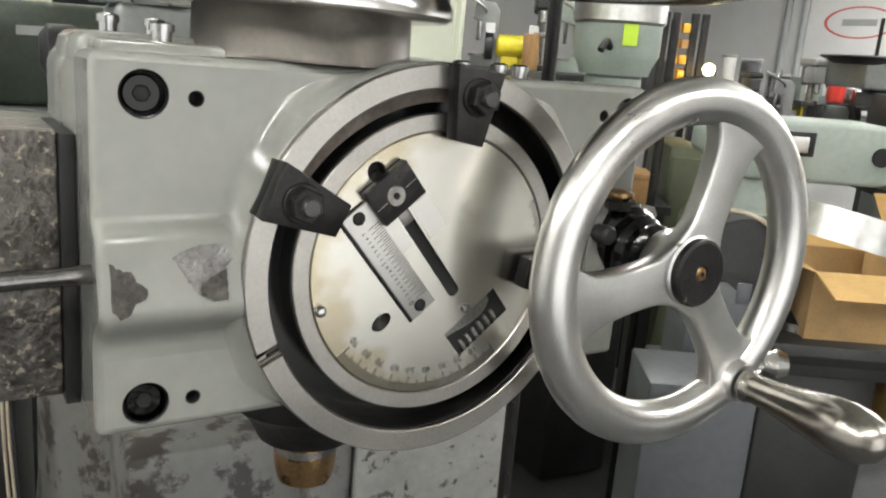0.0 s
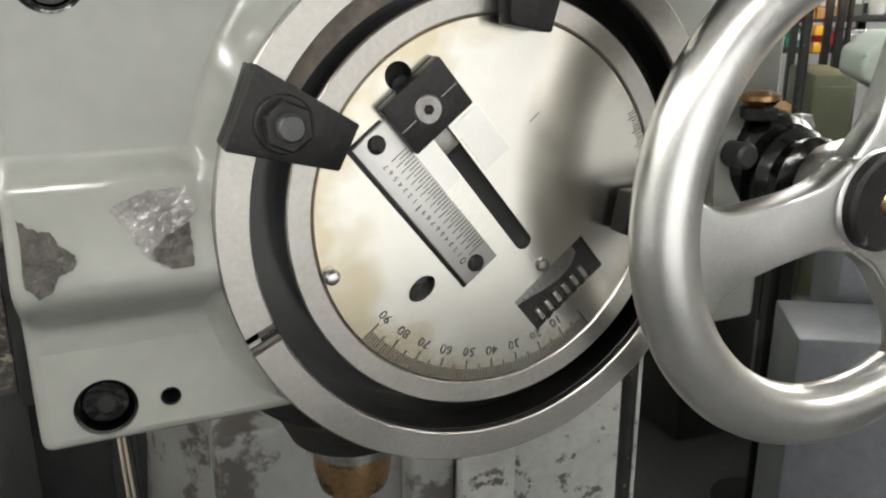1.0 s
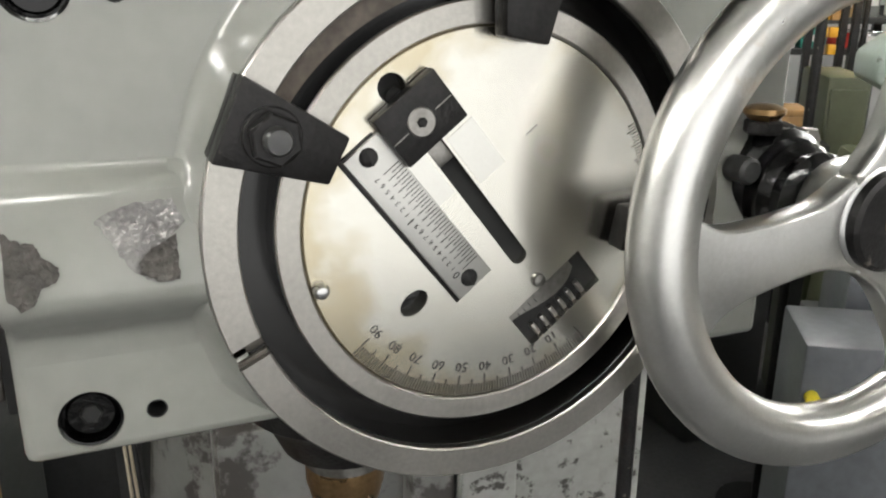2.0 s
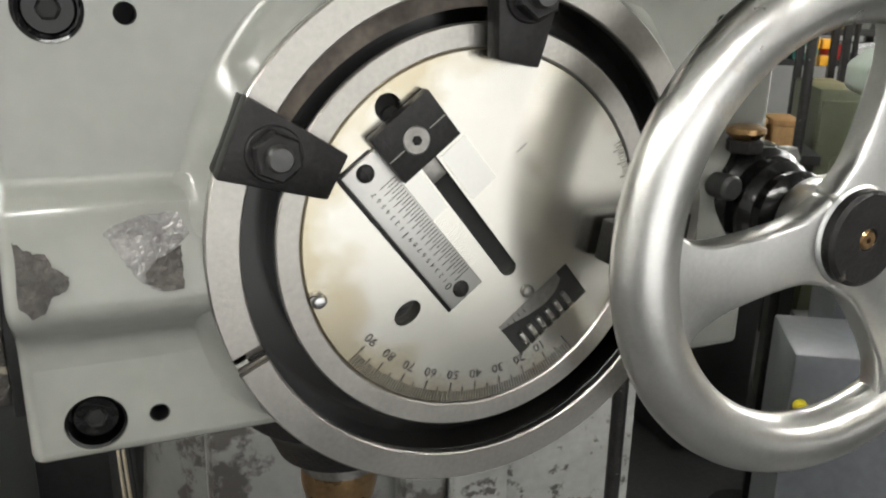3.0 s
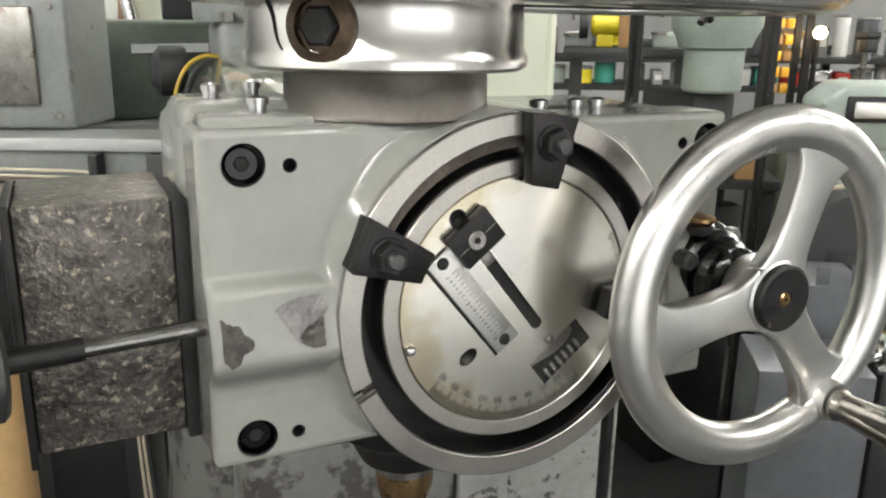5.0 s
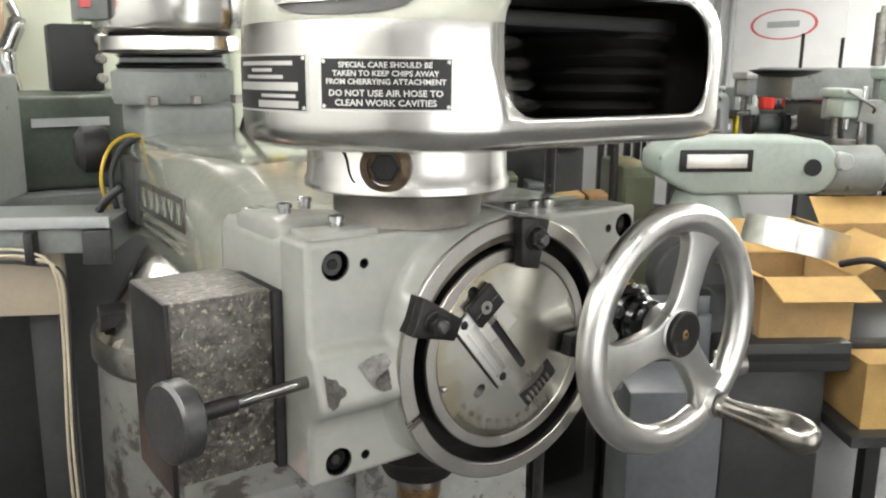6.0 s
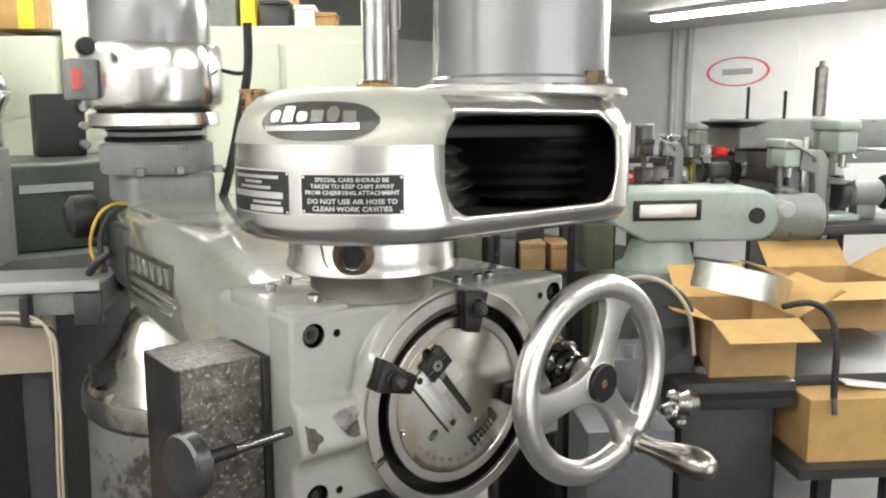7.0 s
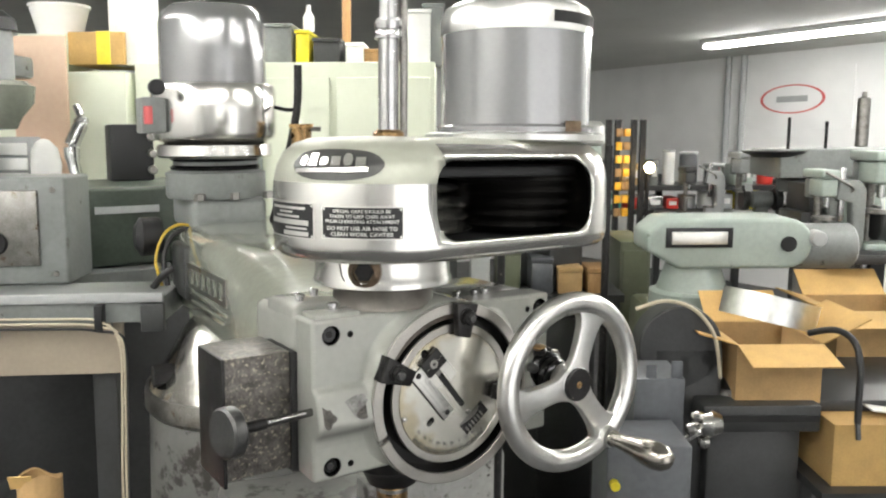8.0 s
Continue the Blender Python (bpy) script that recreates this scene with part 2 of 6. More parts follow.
def box(x0, x1, y0, y1, z0, z1, bevel=0.0, seg=2):
    bm = bmesh.new()
    bmesh.ops.create_cube(bm, size=1.0)
    bmesh.ops.scale(bm, vec=(x1 - x0, y1 - y0, z1 - z0), verts=bm.verts)
    bmesh.ops.translate(bm, vec=((x0 + x1) / 2, (y0 + y1) / 2, (z0 + z1) / 2), verts=bm.verts)
    if bevel:
        bmesh.ops.bevel(bm, geom=bm.edges[:], offset=bevel, segments=seg, profile=0.5, affect="EDGES")
    return bm


def lathe(profile, centre, axis="z", seg=64, close=False):
    """Turns (radius, height) pairs about an axis through centre. axis y runs towards -y (out of the front)."""
    bm = bmesh.new()
    rings = []
    for r, h in profile:
        if r < 1e-6:
            rings.append([bm.verts.new((0, 0, h))])
        else:
            rings.append([bm.verts.new((r * math.cos(2 * math.pi * k / seg), r * math.sin(2 * math.pi * k / seg), h)) for k in range(seg)])
    pairs = list(zip(rings, rings[1:]))
    if close:
        pairs.append((rings[-1], rings[0]))
    for a, b in pairs:
        for k in range(seg):
            j = (k + 1) % seg
            if len(a) == 1 and len(b) == 1:
                continue
            if len(a) == 1:
                bm.faces.new((a[0], b[k], b[j]))
            elif len(b) == 1:
                bm.faces.new((a[k], a[j], b[0]))
            else:
                bm.faces.new((a[k], a[j], b[j], b[k]))
    turn = {"z": Matrix.Identity(4), "y": pose(0, 0, 0, 90), "x": pose(0, 0, 0, 0, 90)}[axis] if isinstance(axis, str) else axis
    return move(bm, Matrix.Translation(centre) @ turn)


def cyl(r, h0, h1, centre, axis="z", seg=32, bevel=0.0):
    if bevel:
        prof = [(0, h0), (r - bevel, h0), (r, h0 + bevel), (r, h1 - bevel), (r - bevel, h1), (0, h1)]
    else:
        prof = [(0, h0), (r, h0), (r, h1), (0, h1)]
    return lathe(prof, centre, axis, seg)


def prism(outline, d0, d1, plane="xz", bevel=0.0, seg=2):
    """A flat outline given thickness. plane xz: (x, z) along y; xy: along z; yz: along x."""
    bm = bmesh.new()
    put = {"xz": lambda a, b, d: (a, d, b), "xy": lambda a, b, d: (a, b, d), "yz": lambda a, b, d: (d, a, b)}[plane]
    lo = [bm.verts.new(put(a, b, d0)) for a, b in outline]
    hi = [bm.verts.new(put(a, b, d1)) for a, b in outline]
    bm.faces.new(lo)
    bm.faces.new(hi[::-1])
    for k in range(len(lo)):
        j = (k + 1) % len(lo)
        bm.faces.new((lo[k], hi[k], hi[j], lo[j]))
    bmesh.ops.recalc_face_normals(bm, faces=bm.faces)
    if bevel:
        sharp = [e for e in bm.edges if len(e.link_faces) == 2 and e.calc_face_angle(0) > radians(25)]
        bmesh.ops.bevel(bm, geom=sharp, offset=bevel, segments=seg, profile=0.5, affect="EDGES")
    return bm


def rounded(x0, x1, z0, z1, r, n=6):
    pts = []
    for cx, cz, a in ((x1 - r, z1 - r, 0), (x0 + r, z1 - r, 90), (x0 + r, z0 + r, 180), (x1 - r, z0 + r, 270)):
        for k in range(n + 1):
            t = radians(a + 90 * k / n)
            pts.append((cx + r * math.cos(t), cz + r * math.sin(t)))
    return pts


def smooth_line(points, n=8):
    """A soft curve through the points."""
    p = [Vector(q) for q in points]
    out = []
    for k in range(len(p) - 1):
        a, b, c, d = p[max(k - 1, 0)], p[k], p[k + 1], p[min(k + 2, len(p) - 1)]
        for s in range(n):
            t = s / n
            out.append(0.5 * ((2 * b) + (c - a) * t + (2 * a - 5 * b + 4 * c - d) * t * t + (3 * b - a - 3 * c + d) * t ** 3))
    out.append(p[-1])
    return out


def tube(points, r, seg=10, soft=True):
    """A round bar or cable along points; r may be a list."""
    pts = smooth_line(points) if soft else [Vector(q) for q in points]
    bm = bmesh.new()
    rings = []
    up = Vector((0.13, 0.21, 0.97))
    for k, q in enumerate(pts):
        d = (pts[min(k + 1, len(pts) - 1)] - pts[max(k - 1, 0)]).normalized()
        s = d.cross(up)
        s = s.normalized() if s.length > 1e-4 else Vector((1, 0, 0))
        u = s.cross(d)
        rad = r[min(len(r) - 1, int(k * len(r) / len(pts)))] if isinstance(r, (list, tuple)) else r
        rings.append([bm.verts.new(q + (s * math.cos(2 * math.pi * j / seg) + u * math.sin(2 * math.pi * j / seg)) * rad) for j in range(seg)])
    for a, b in zip(rings, rings[1:]):
        for j in range(seg):
            i = (j + 1) % seg
            bm.faces.new((a[j], a[i], b[i], b[j]))
    bm.faces.new(rings[0][::-1])
    bm.faces.new(rings[-1])
    return bm


def hexagon(r, d0, d1, centre, axis="y", bevel=0.0008):
    bm = lathe([(0, d0), (r - bevel, d0), (r, d0 + bevel), (r, d1 - bevel), (r - bevel, d1), (0, d1)], (0, 0, 0), "z", 6)
    turn = {"z": Matrix.Identity(4), "y": pose(0, 0, 0, 90), "x": pose(0, 0, 0, 0, 90)}[axis]
    return move(bm, Matrix.Translation(centre) @ turn)


def letters(text, size, m, depth=0.0003, bold=0.0):
    """Raised lettering as a bmesh, set by the pose m (text in its xy plane)."""
    cu = bpy.data.curves.new("lettering", "FONT")
    cu.body, cu.size, cu.extrude, cu.offset = text, size, depth, size * bold
    cu.align_x, cu.align_y = "CENTER", "CENTER"
    cu.resolution_u = 2
    ob = bpy.data.objects.new("lettering", cu)
    scene.collection.objects.link(ob)
    dg = bpy.context.evaluated_depsgraph_get()
    me = bpy.data.meshes.new_from_object(ob.evaluated_get(dg))
    bm = bmesh.new()
    bm.from_mesh(me)
    bpy.data.objects.remove(ob)
    bpy.data.meshes.remove(me)
    bpy.data.curves.remove(cu)
    return move(bm, m)


def front(x, z, y, turn=0.0):
    """The pose of something flat that faces -y at (x, z), turned in its plane."""
    return pose(x, y, z, 90, 0, 0) @ pose(0, 0, 0, 0, 0, turn)


# ---- the room ----
def room():
    X0, X1, Y0, Y1, H = -3.2, 8.4, -3.0, 9.0, 2.85
    solo("floor", box(X0, X1, Y0, Y1, -0.1, 0.0), M["concrete"], "dark oil-stained concrete workshop floor", "floor", "structure")
    solo("ceiling", box(X0, X1, Y0, Y1, H, H + 0.1), M["ceiling"], "grey painted workshop ceiling", "ceiling", "structure")
    for name, a in (("wall_east", (X1, X1 + 0.15, Y0, Y1)), ("wall_west", (X0 - 0.15, X0, Y0, Y1)), ("wall_north", (X0, X1, Y1, Y1 + 0.15))):
        solo(name, box(*a, 0.0, H), M["white_paint"], "white painted workshop wall", "wall", "structure")
    # unseen south wall with a wide window; its grey is set for what the dial reflects
    x0, x1, z0, z1 = WINDOW
    solo("wall_south", join(box(X0, x0, Y0 - 0.15, Y0, 0, H), box(x1, X1, Y0 - 0.15, Y0, 0, H), box(x0, x1, Y0 - 0.15, Y0, 0, z0), box(x0, x1, Y0 - 0.15, Y0, z1, H)), M["slate_wall"], "unseen grey workshop wall with a wide window, toned for the dial's reflections", "wall", "structure")
    w = thing("window_1", (x0, Y0 - 0.1, z0), "wide steel-framed workshop window", "window", kind="structure")
    for k in range(4):
        a = x0 + (x1 - x0) * k / 3
        part("window_frame", box(a - 0.02, a + 0.02, Y0 - 0.12, Y0 - 0.08, z0, z1), M["pale_green"], w)
    part("window_frame", box(x0, x1, Y0 - 0.12, Y0 - 0.08, z0, z0 + 0.04), M["pale_green"], w)
    part("window_frame", box(x0, x1, Y0 - 0.12, Y0 - 0.08, z1 - 0.04, z1), M["pale_green"], w)


room()


def ceiling_light(x, y, length, along, z=2.8):
    t = thing("ceiling_light", (x, y, z), "white twin fluorescent ceiling light, switched on", "ceiling light", "ceiling lights")
    dx, dy = (length / 2, 0.09) if along == "x" else (0.09, length / 2)
    part("housing", box(x - dx, x + dx, y - dy, y + dy, z, z + 0.05, 0.006), M["white_paint"], t)
    for s in (-0.045, 0.045):
        a, b = ((x - dx + 0.03, y + s, z - 0.025), (x + dx - 0.03, y + s, z - 0.025)) if along == "x" else ((x + s, y - dy + 0.03, z - 0.025), (x + s, y + dy - 0.03, z - 0.025))
        part("tube", tube([a, b], 0.019, 10, False), M["tube"], t)


ceiling_light(6.8, 3.75, 2.6, "y")
ceiling_light(6.8, 0.8, 2.4, "y")
ceiling_light(5.0, 1.0, 2.4, "x")
# next three are unseen, added to brighten the east side
ceiling_light(3.4, 0.2, 2.4, "x")
ceiling_light(7.6, 1.7, 2.4, "y")
ceiling_light(5.7, 1.7, 2.4, "x")
ceiling_light(2.3, -1.6, 2.4, "x")
ceiling_light(-0.9, -1.6, 2.4, "x")
ceiling_light(1.2, 1.8, 2.4, "x")
ceiling_light(-1.6, 1.4, 2.4, "y")
# unseen too, added to brighten the overarm's flank and the left side
ceiling_light(-2.3, -0.4, 2.4, "y")


def carve(ob, bm):
    """Cuts a bmesh, given in world metres, out of a part."""
    bmesh.ops.recalc_face_normals(bm, faces=bm.faces)
    me = bpy.data.meshes.new("cut")
    bm.to_mesh(me)
    bm.free()
    tool = new("cut", me)
    tool.location = -origin_of(ob)
    was, ob.parent = ob.parent, None
    bo = ob.modifiers.new("cut", "BOOLEAN")
    bo.operation, bo.object, bo.solver = "DIFFERENCE", tool, "EXACT"
    dg = bpy.context.evaluated_depsgraph_get()
    made = bpy.data.meshes.new_from_object(ob.evaluated_get(dg))
    ob.modifiers.clear()
    for f in made.polygons:
        if f.area > 0.0008:
            f.use_smooth = False
    if len(made.polygons) > 5:
        ob.data = made
    ob.parent = was
    bpy.data.objects.remove(tool)


# ---- places of the groups: turned, scaled and sheared to fit the camera's view ----
VIEW_SHEAR = Matrix(((1, 0, 0, 0), (0, 1, 0, 0), (0.012, 0.020, 1, 0), (0, 0, 0, 1)))
LAST_CAMERA = Matrix.Translation((-0.476, -0.683, 1.711)) @ Matrix.Rotation(radians(-34.26), 4, "Z") @ VIEW_SHEAR
RAISED = Matrix.Translation((0, 0, 0.004))
SHOP = LAST_CAMERA @ Matrix.Translation((0, 0, -1.719))
REAR = LAST_CAMERA @ Matrix.Scale(1.2, 4) @ Matrix.Rotation(radians(29.6), 4, "Z") @ Matrix.Translation((0.408, 0.688, -1.719))
FAR = LAST_CAMERA @ Matrix.Rotation(radians(29.6), 4, "Z") @ Matrix.Translation((0.408, 0.688, -1.719))


def in_place(m, build):
    """Builds a group of things at its place."""
    PLACE["m"] = m
    build()
    PLACE["m"] = None


# ---- the milling attachment: housing ----
CX, CZ = -0.0065, 1.4545          # axis of the dial
SX, SY = -0.054, 0.049          # axis of the spindle
MX, MY = 0.127, 0.056           # axis of the motor


def polar(r, a):
    return CX + r * math.cos(radians(a)), CZ + r * math.sin(radians(a))


# front of the plate from the top down, (depth, height): flat, then a rounded bulge that swells out under a ledge, then a flat pad
FRONT = ((0.0, 1.546), (0.0, 1.4815), (-0.0004, 1.4800), (-0.0018, 1.4786), (-0.0042, 1.4772), (-0.0064, 1.4756), (-0.0080, 1.4734), (-0.0090, 1.4705), (-0.0110, 1.4635), (-0.0132, 1.4565),
         (-0.0150, 1.4505), (-0.0160, 1.4465), (-0.0160, 1.4435), (-0.0148, 1.4405), (-0.0120, 1.4375), (-0.0080, 1.4345), (-0.0040, 1.4315), (-0.0012, 1.4285), (0.0005, 1.4245), (0.0010, 1.4190), (0.0010, 1.385))


def plate_y(z):
    """How deep the front plate's face lies at a height."""
    rows = ((1.60, 0.0), *[(z, y) for y, z in FRONT], (1.30, 0.001))
    for (z1, y1), (z0, y0) in zip(rows, rows[1:]):
        if z >= z0:
            return y0 + (y1 - y0) * (z - z0) / (z1 - z0)
    return 0.001


def housing():
    t = thing("milling_head", (SX, SY, 1.36), "grey enamelled gear housing with chipped paint, round dial on its side", "milling head")
    # front plate
    prof = [*FRONT, (0.036, 1.385), (0.036, 1.546)]
    bm = prism(prof, -0.1595, 0.1365, "yz")
    left = [e for e in bm.edges if abs((e.verts[0].co - e.verts[1].co).x) < 1e-6 or (abs(e.verts[0].co.z - 1.546) < 1e-5 and e.verts[0].co.y < 0.001 and e.verts[1].co.y < 0.001) or (abs(e.verts[0].co.z - 1.385) < 1e-5 and e.verts[0].co.y < 0.02 and e.verts[1].co.y < 0.02)]
    left = [e for e in left if e.calc_length() > 1e-5 and min(v.co.y for v in e.verts) < 0.02]
    bmesh.ops.bevel(bm, geom=left, offset=0.006, segments=3, profile=0.5, affect="EDGES", clamp_overlap=True)
    body = part("body", bm, M["grey_paint"], t)
    screws = ((-0.1395, 1.530, 0.0), (-0.139, 1.398, 0.001), (0.123, 1.530, 0.0))
    pins = ((-0.119, 1.529, 0.0), (-0.119, 1.398, 0.001), (0.105, 1.529, 0.0))
    carve(body, cyl(0.0966, -0.03, 0.03, (CX, 0, CZ), "y", 96))
    for x, z, y in screws:
        carve(body, cyl(0.0098, -0.013, 0.004, (x, y, z), "y", 36))
    for x, z, y in pins:
        carve(body, cyl(0.0034, -0.012, 0.004, (x, y, z), "y", 20))
    # flared boss round the dial
    part("boss", lathe([(0.0915, 0.0125), (0.0958, 0.0125), (0.0966, 0.0110), (0.0972, 0.004), (0.098, -0.02), (0.0985, -0.05), (0.0915, -0.05)], (CX, 0.0, CZ), "y", 96), M["grey_paint"], t)
    for a0, a1 in ((112, 224), (-36, 60)):
        # concave fillet where the boss grows out of the plate
        bm = bmesh.new()
        rows = []
        for k in range(41):
            q = radians(a0 + (a1 - a0) * k / 40)
            row = []
            for s in range(7):
                f = s / 6
                r2 = 0.0962 + (0.0055 + 0.0095 * min(1.0, abs(math.degrees(q) - (184 if a0 > 0 else 4)) / 42)) * min(1.0, 0.12 + k / 9, 0.12 + (40 - k) / 6) * f
                z2 = CZ + r2 * math.sin(q)
                deep = plate_y(z2) + 0.0006
                row.append(bm.verts.new((CX + r2 * math.cos(q), min(deep, -0.0115) + (deep - min(deep, -0.0115)) * (1 - (1 - f) ** 2.2), z2)))
            rows.append(row)
        for p, q in zip(rows, rows[1:]):
            for j in range(6):
                bm.faces.new((p[j], p[j + 1], q[j + 1], q[j]))
        part("fillet", bm, M["grey_paint"], t)
    part("rear_body", join(box(-0.1582, 0.135, 0.0365, 0.15, 1.386, 1.545, 0.010, 3), box(-0.157, -0.09, 0.045, 0.12, 1.52, 1.553, 0.008, 3)), M["grey_paint"], t)
    part("rear_flange", box(-0.06, 0.10, 0.149, 0.30, 1.425, 1.515, 0.012, 3), M["grey_paint"], t)
    part("top_pad", box(-0.155, -0.105, 0.004, 0.035, 1.543, 1.5505, 0.003), M["grey_paint"], t)
    # counterbored cap screws and plain holes; black cups stand in for the bores' shade
    for x, z, y in screws:
        part("counterbore", lathe([(0.0088, -0.0011), (0.0096, -0.0008), (0.0096, -0.0129), (0, -0.0129), (0, -0.012), (0.0091, -0.012)], (x, y, z), "y", 36), M["black_oil"], t)
        s = part("cap_screw", lathe([(0, -0.0075), (0.0032, -0.0075), (0.0034, -0.0045), (0.0070, -0.0045), (0.0078, -0.0055), (0.0079, -0.012), (0, -0.012)], (x, y, z), "y", 32), M["black_oil"], t)
        part("socket", hexagon(0.0036, -0.0046, -0.0042, (x, y, z)), M["dark"], s)
    for x, z, y in pins:
        part("dowel_hole", lathe([(0.0030, -0.0004), (0.00335, -0.0004), (0.00335, -0.0119), (0, -0.0119), (0, -0.011), (0.0030, -0.011)], (x, y, z), "y", 20), M["dark"], t)
    # dried chips in the enamel
    random.seed(5)

    def flake(name, pts, y, mat):
        bm = bmesh.new()
        ring = []
        for k in range(len(pts)):
            a, b = Vector(pts[k]), Vector(pts[(k + 1) % len(pts)])
            for s in range(5):
                q = a.lerp(b, s / 5) + Vector((random.uniform(-1, 1), random.uniform(-1, 1))) * 0.00035
                ring.append(q)
        vs = [bm.verts.new((q.x, plate_y(q.y) - 0.0007 - y, q.y)) for q in ring]
        mid = sum((Vector(q) for q in ring), Vector((0, 0))) / len(ring)
        inner = [bm.verts.new((w.x, plate_y(w.y) - 0.0003 - y, w.y)) for w in (mid + (q - mid) * 0.6 for q in ring)]
        c = bm.verts.new((mid.x, plate_y(mid.y) - 0.0003 - y, mid.y))
        n = len(ring)
        for k in range(n):
            bm.faces.new((vs[k], vs[(k + 1) % n], inner[(k + 1) % n], inner[k]))
            bm.faces.new((inner[k], inner[(k + 1) % n], c))
        part(name, bm, mat, t, "bare metal where the enamel has chipped off", smooth=False)

    flake("chipped_patch", [(-0.1312, 1.4655), (-0.1265, 1.4685), (-0.118, 1.4705), (-0.1095, 1.4705), (-0.1065, 1.4640), (-0.1100, 1.4600), (-0.1098, 1.4545), (-0.1102, 1.4475), (-0.1160, 1.4470), (-0.1215, 1.4505), (-0.1260, 1.4570), (-0.1290, 1.4625)], 0.0, M["chip"])
    flake("worn_corner", [(-0.1552, 1.4650), (-0.1530, 1.4630), (-0.1500, 1.4615), (-0.1470, 1.4610), (-0.1455, 1.4575), (-0.1415, 1.4540), (-0.1420, 1.4505), (-0.1465, 1.4490), (-0.1480, 1.4450), (-0.1520, 1.4430), (-0.1552, 1.4470)], 0.0, M["chip_dark"])
    flake("bare_corner", [(-0.1165, 1.4570), (-0.1095, 1.4605), (-0.1092, 1.4540), (-0.1096, 1.4478), (-0.1150, 1.4474), (-0.1195, 1.4500), (-0.1205, 1.4535)], 0.0006, M["chip_dark"])
    # neck and lower snout on the spindle line
    part("neck", lathe([(0.0, 1.5463), (0.0545, 1.5463), (0.0530, 1.5490), (0.0525, 1.572), (0.0, 1.572)], (SX, SY, 0), "z", 64), M["neck_steel"], t, "dull steel neck with rust at its foot")
    part("lower_collar", lathe([(0.0, 1.386), (0.046, 1.386), (0.043, 1.368), (0.033, 1.359), (0.027, 1.346), (0.0, 1.346)], (SX + 0.011, SY, 0), "z", 48), M["black_steel"], t)
    part("spindle_nose", lathe([(0.0, 1.348), (0.0160, 1.348), (0.0172, 1.344), (0.0172, 1.327), (0.0150, 1.318), (0.0, 1.316)], (SX + 0.011, SY, 0), "z", 40), M["brass"], t, "oily brass spindle nose")
    part("nose_band", lathe([(0.0160, 1.3405), (0.0176, 1.3400), (0.0178, 1.3360), (0.0160, 1.3355)], (SX + 0.011, SY, 0), "z", 40, close=True), M["old_steel"], t)
    # oil cups on the top
    for x, y, z in ((-0.128, 0.02, 1.5505), (0.028, 0.03, 1.545), (0.052, 0.03, 1.545), (0.066, 0.03, 1.545), (-0.14, 0.07, 1.553), (-0.115, 0.09, 1.553)):
        c = part("oil_cup", lathe([(0, z), (0.0042, z), (0.0042, z + 0.004), (0.0052, z + 0.004), (0.0052, z + 0.007), (0.003, z + 0.008), (0, z + 0.008)], (x, y, 0), "z", 20), M["bright_steel"], t, "small steel oil cup")
    return t


head = housing()


# ---- the dial in the side of the head ----
U, V = Vector((-0.628, 0.778)), Vector((0.778, 0.628))
S1 = Vector((-0.0505, 1.480))
K = 1.035                        # scales the dial's features to fit the camera's view


def disc_at(u, v):
    """A place on the dial's face: metres along and across the little rule."""
    q = S1 + (U * u + V * v) * K
    return q.x, q.y


FACE = -0.0140                   # y of the dial's face
RULE_TURN = math.degrees(math.atan2(V.y, V.x))


def flat_box(u, v, lu, lv, y0, y1, bevel=0.0004):
    """A block on the dial, square to the rule."""
    x, z = disc_at(u, v)
    bm = box(-lv * K / 2, lv * K / 2, y0, y1, -lu * K / 2, lu * K / 2, bevel)
    return move(bm, Matrix.Translation((x, 0, z)) @ Matrix.Rotation(-radians(RULE_TURN), 4, "Y"))


def ring(r0, r1, y0, y1, bevel=0.0006, seg=128):
    return lathe([(r0, -y1), (r0, -y0 - bevel), (r0 + bevel, -y0), (r1 - bevel, -y0), (r1, -y0 - bevel), (r1, -y1)], (CX, 0, CZ), "y", seg, close=True)


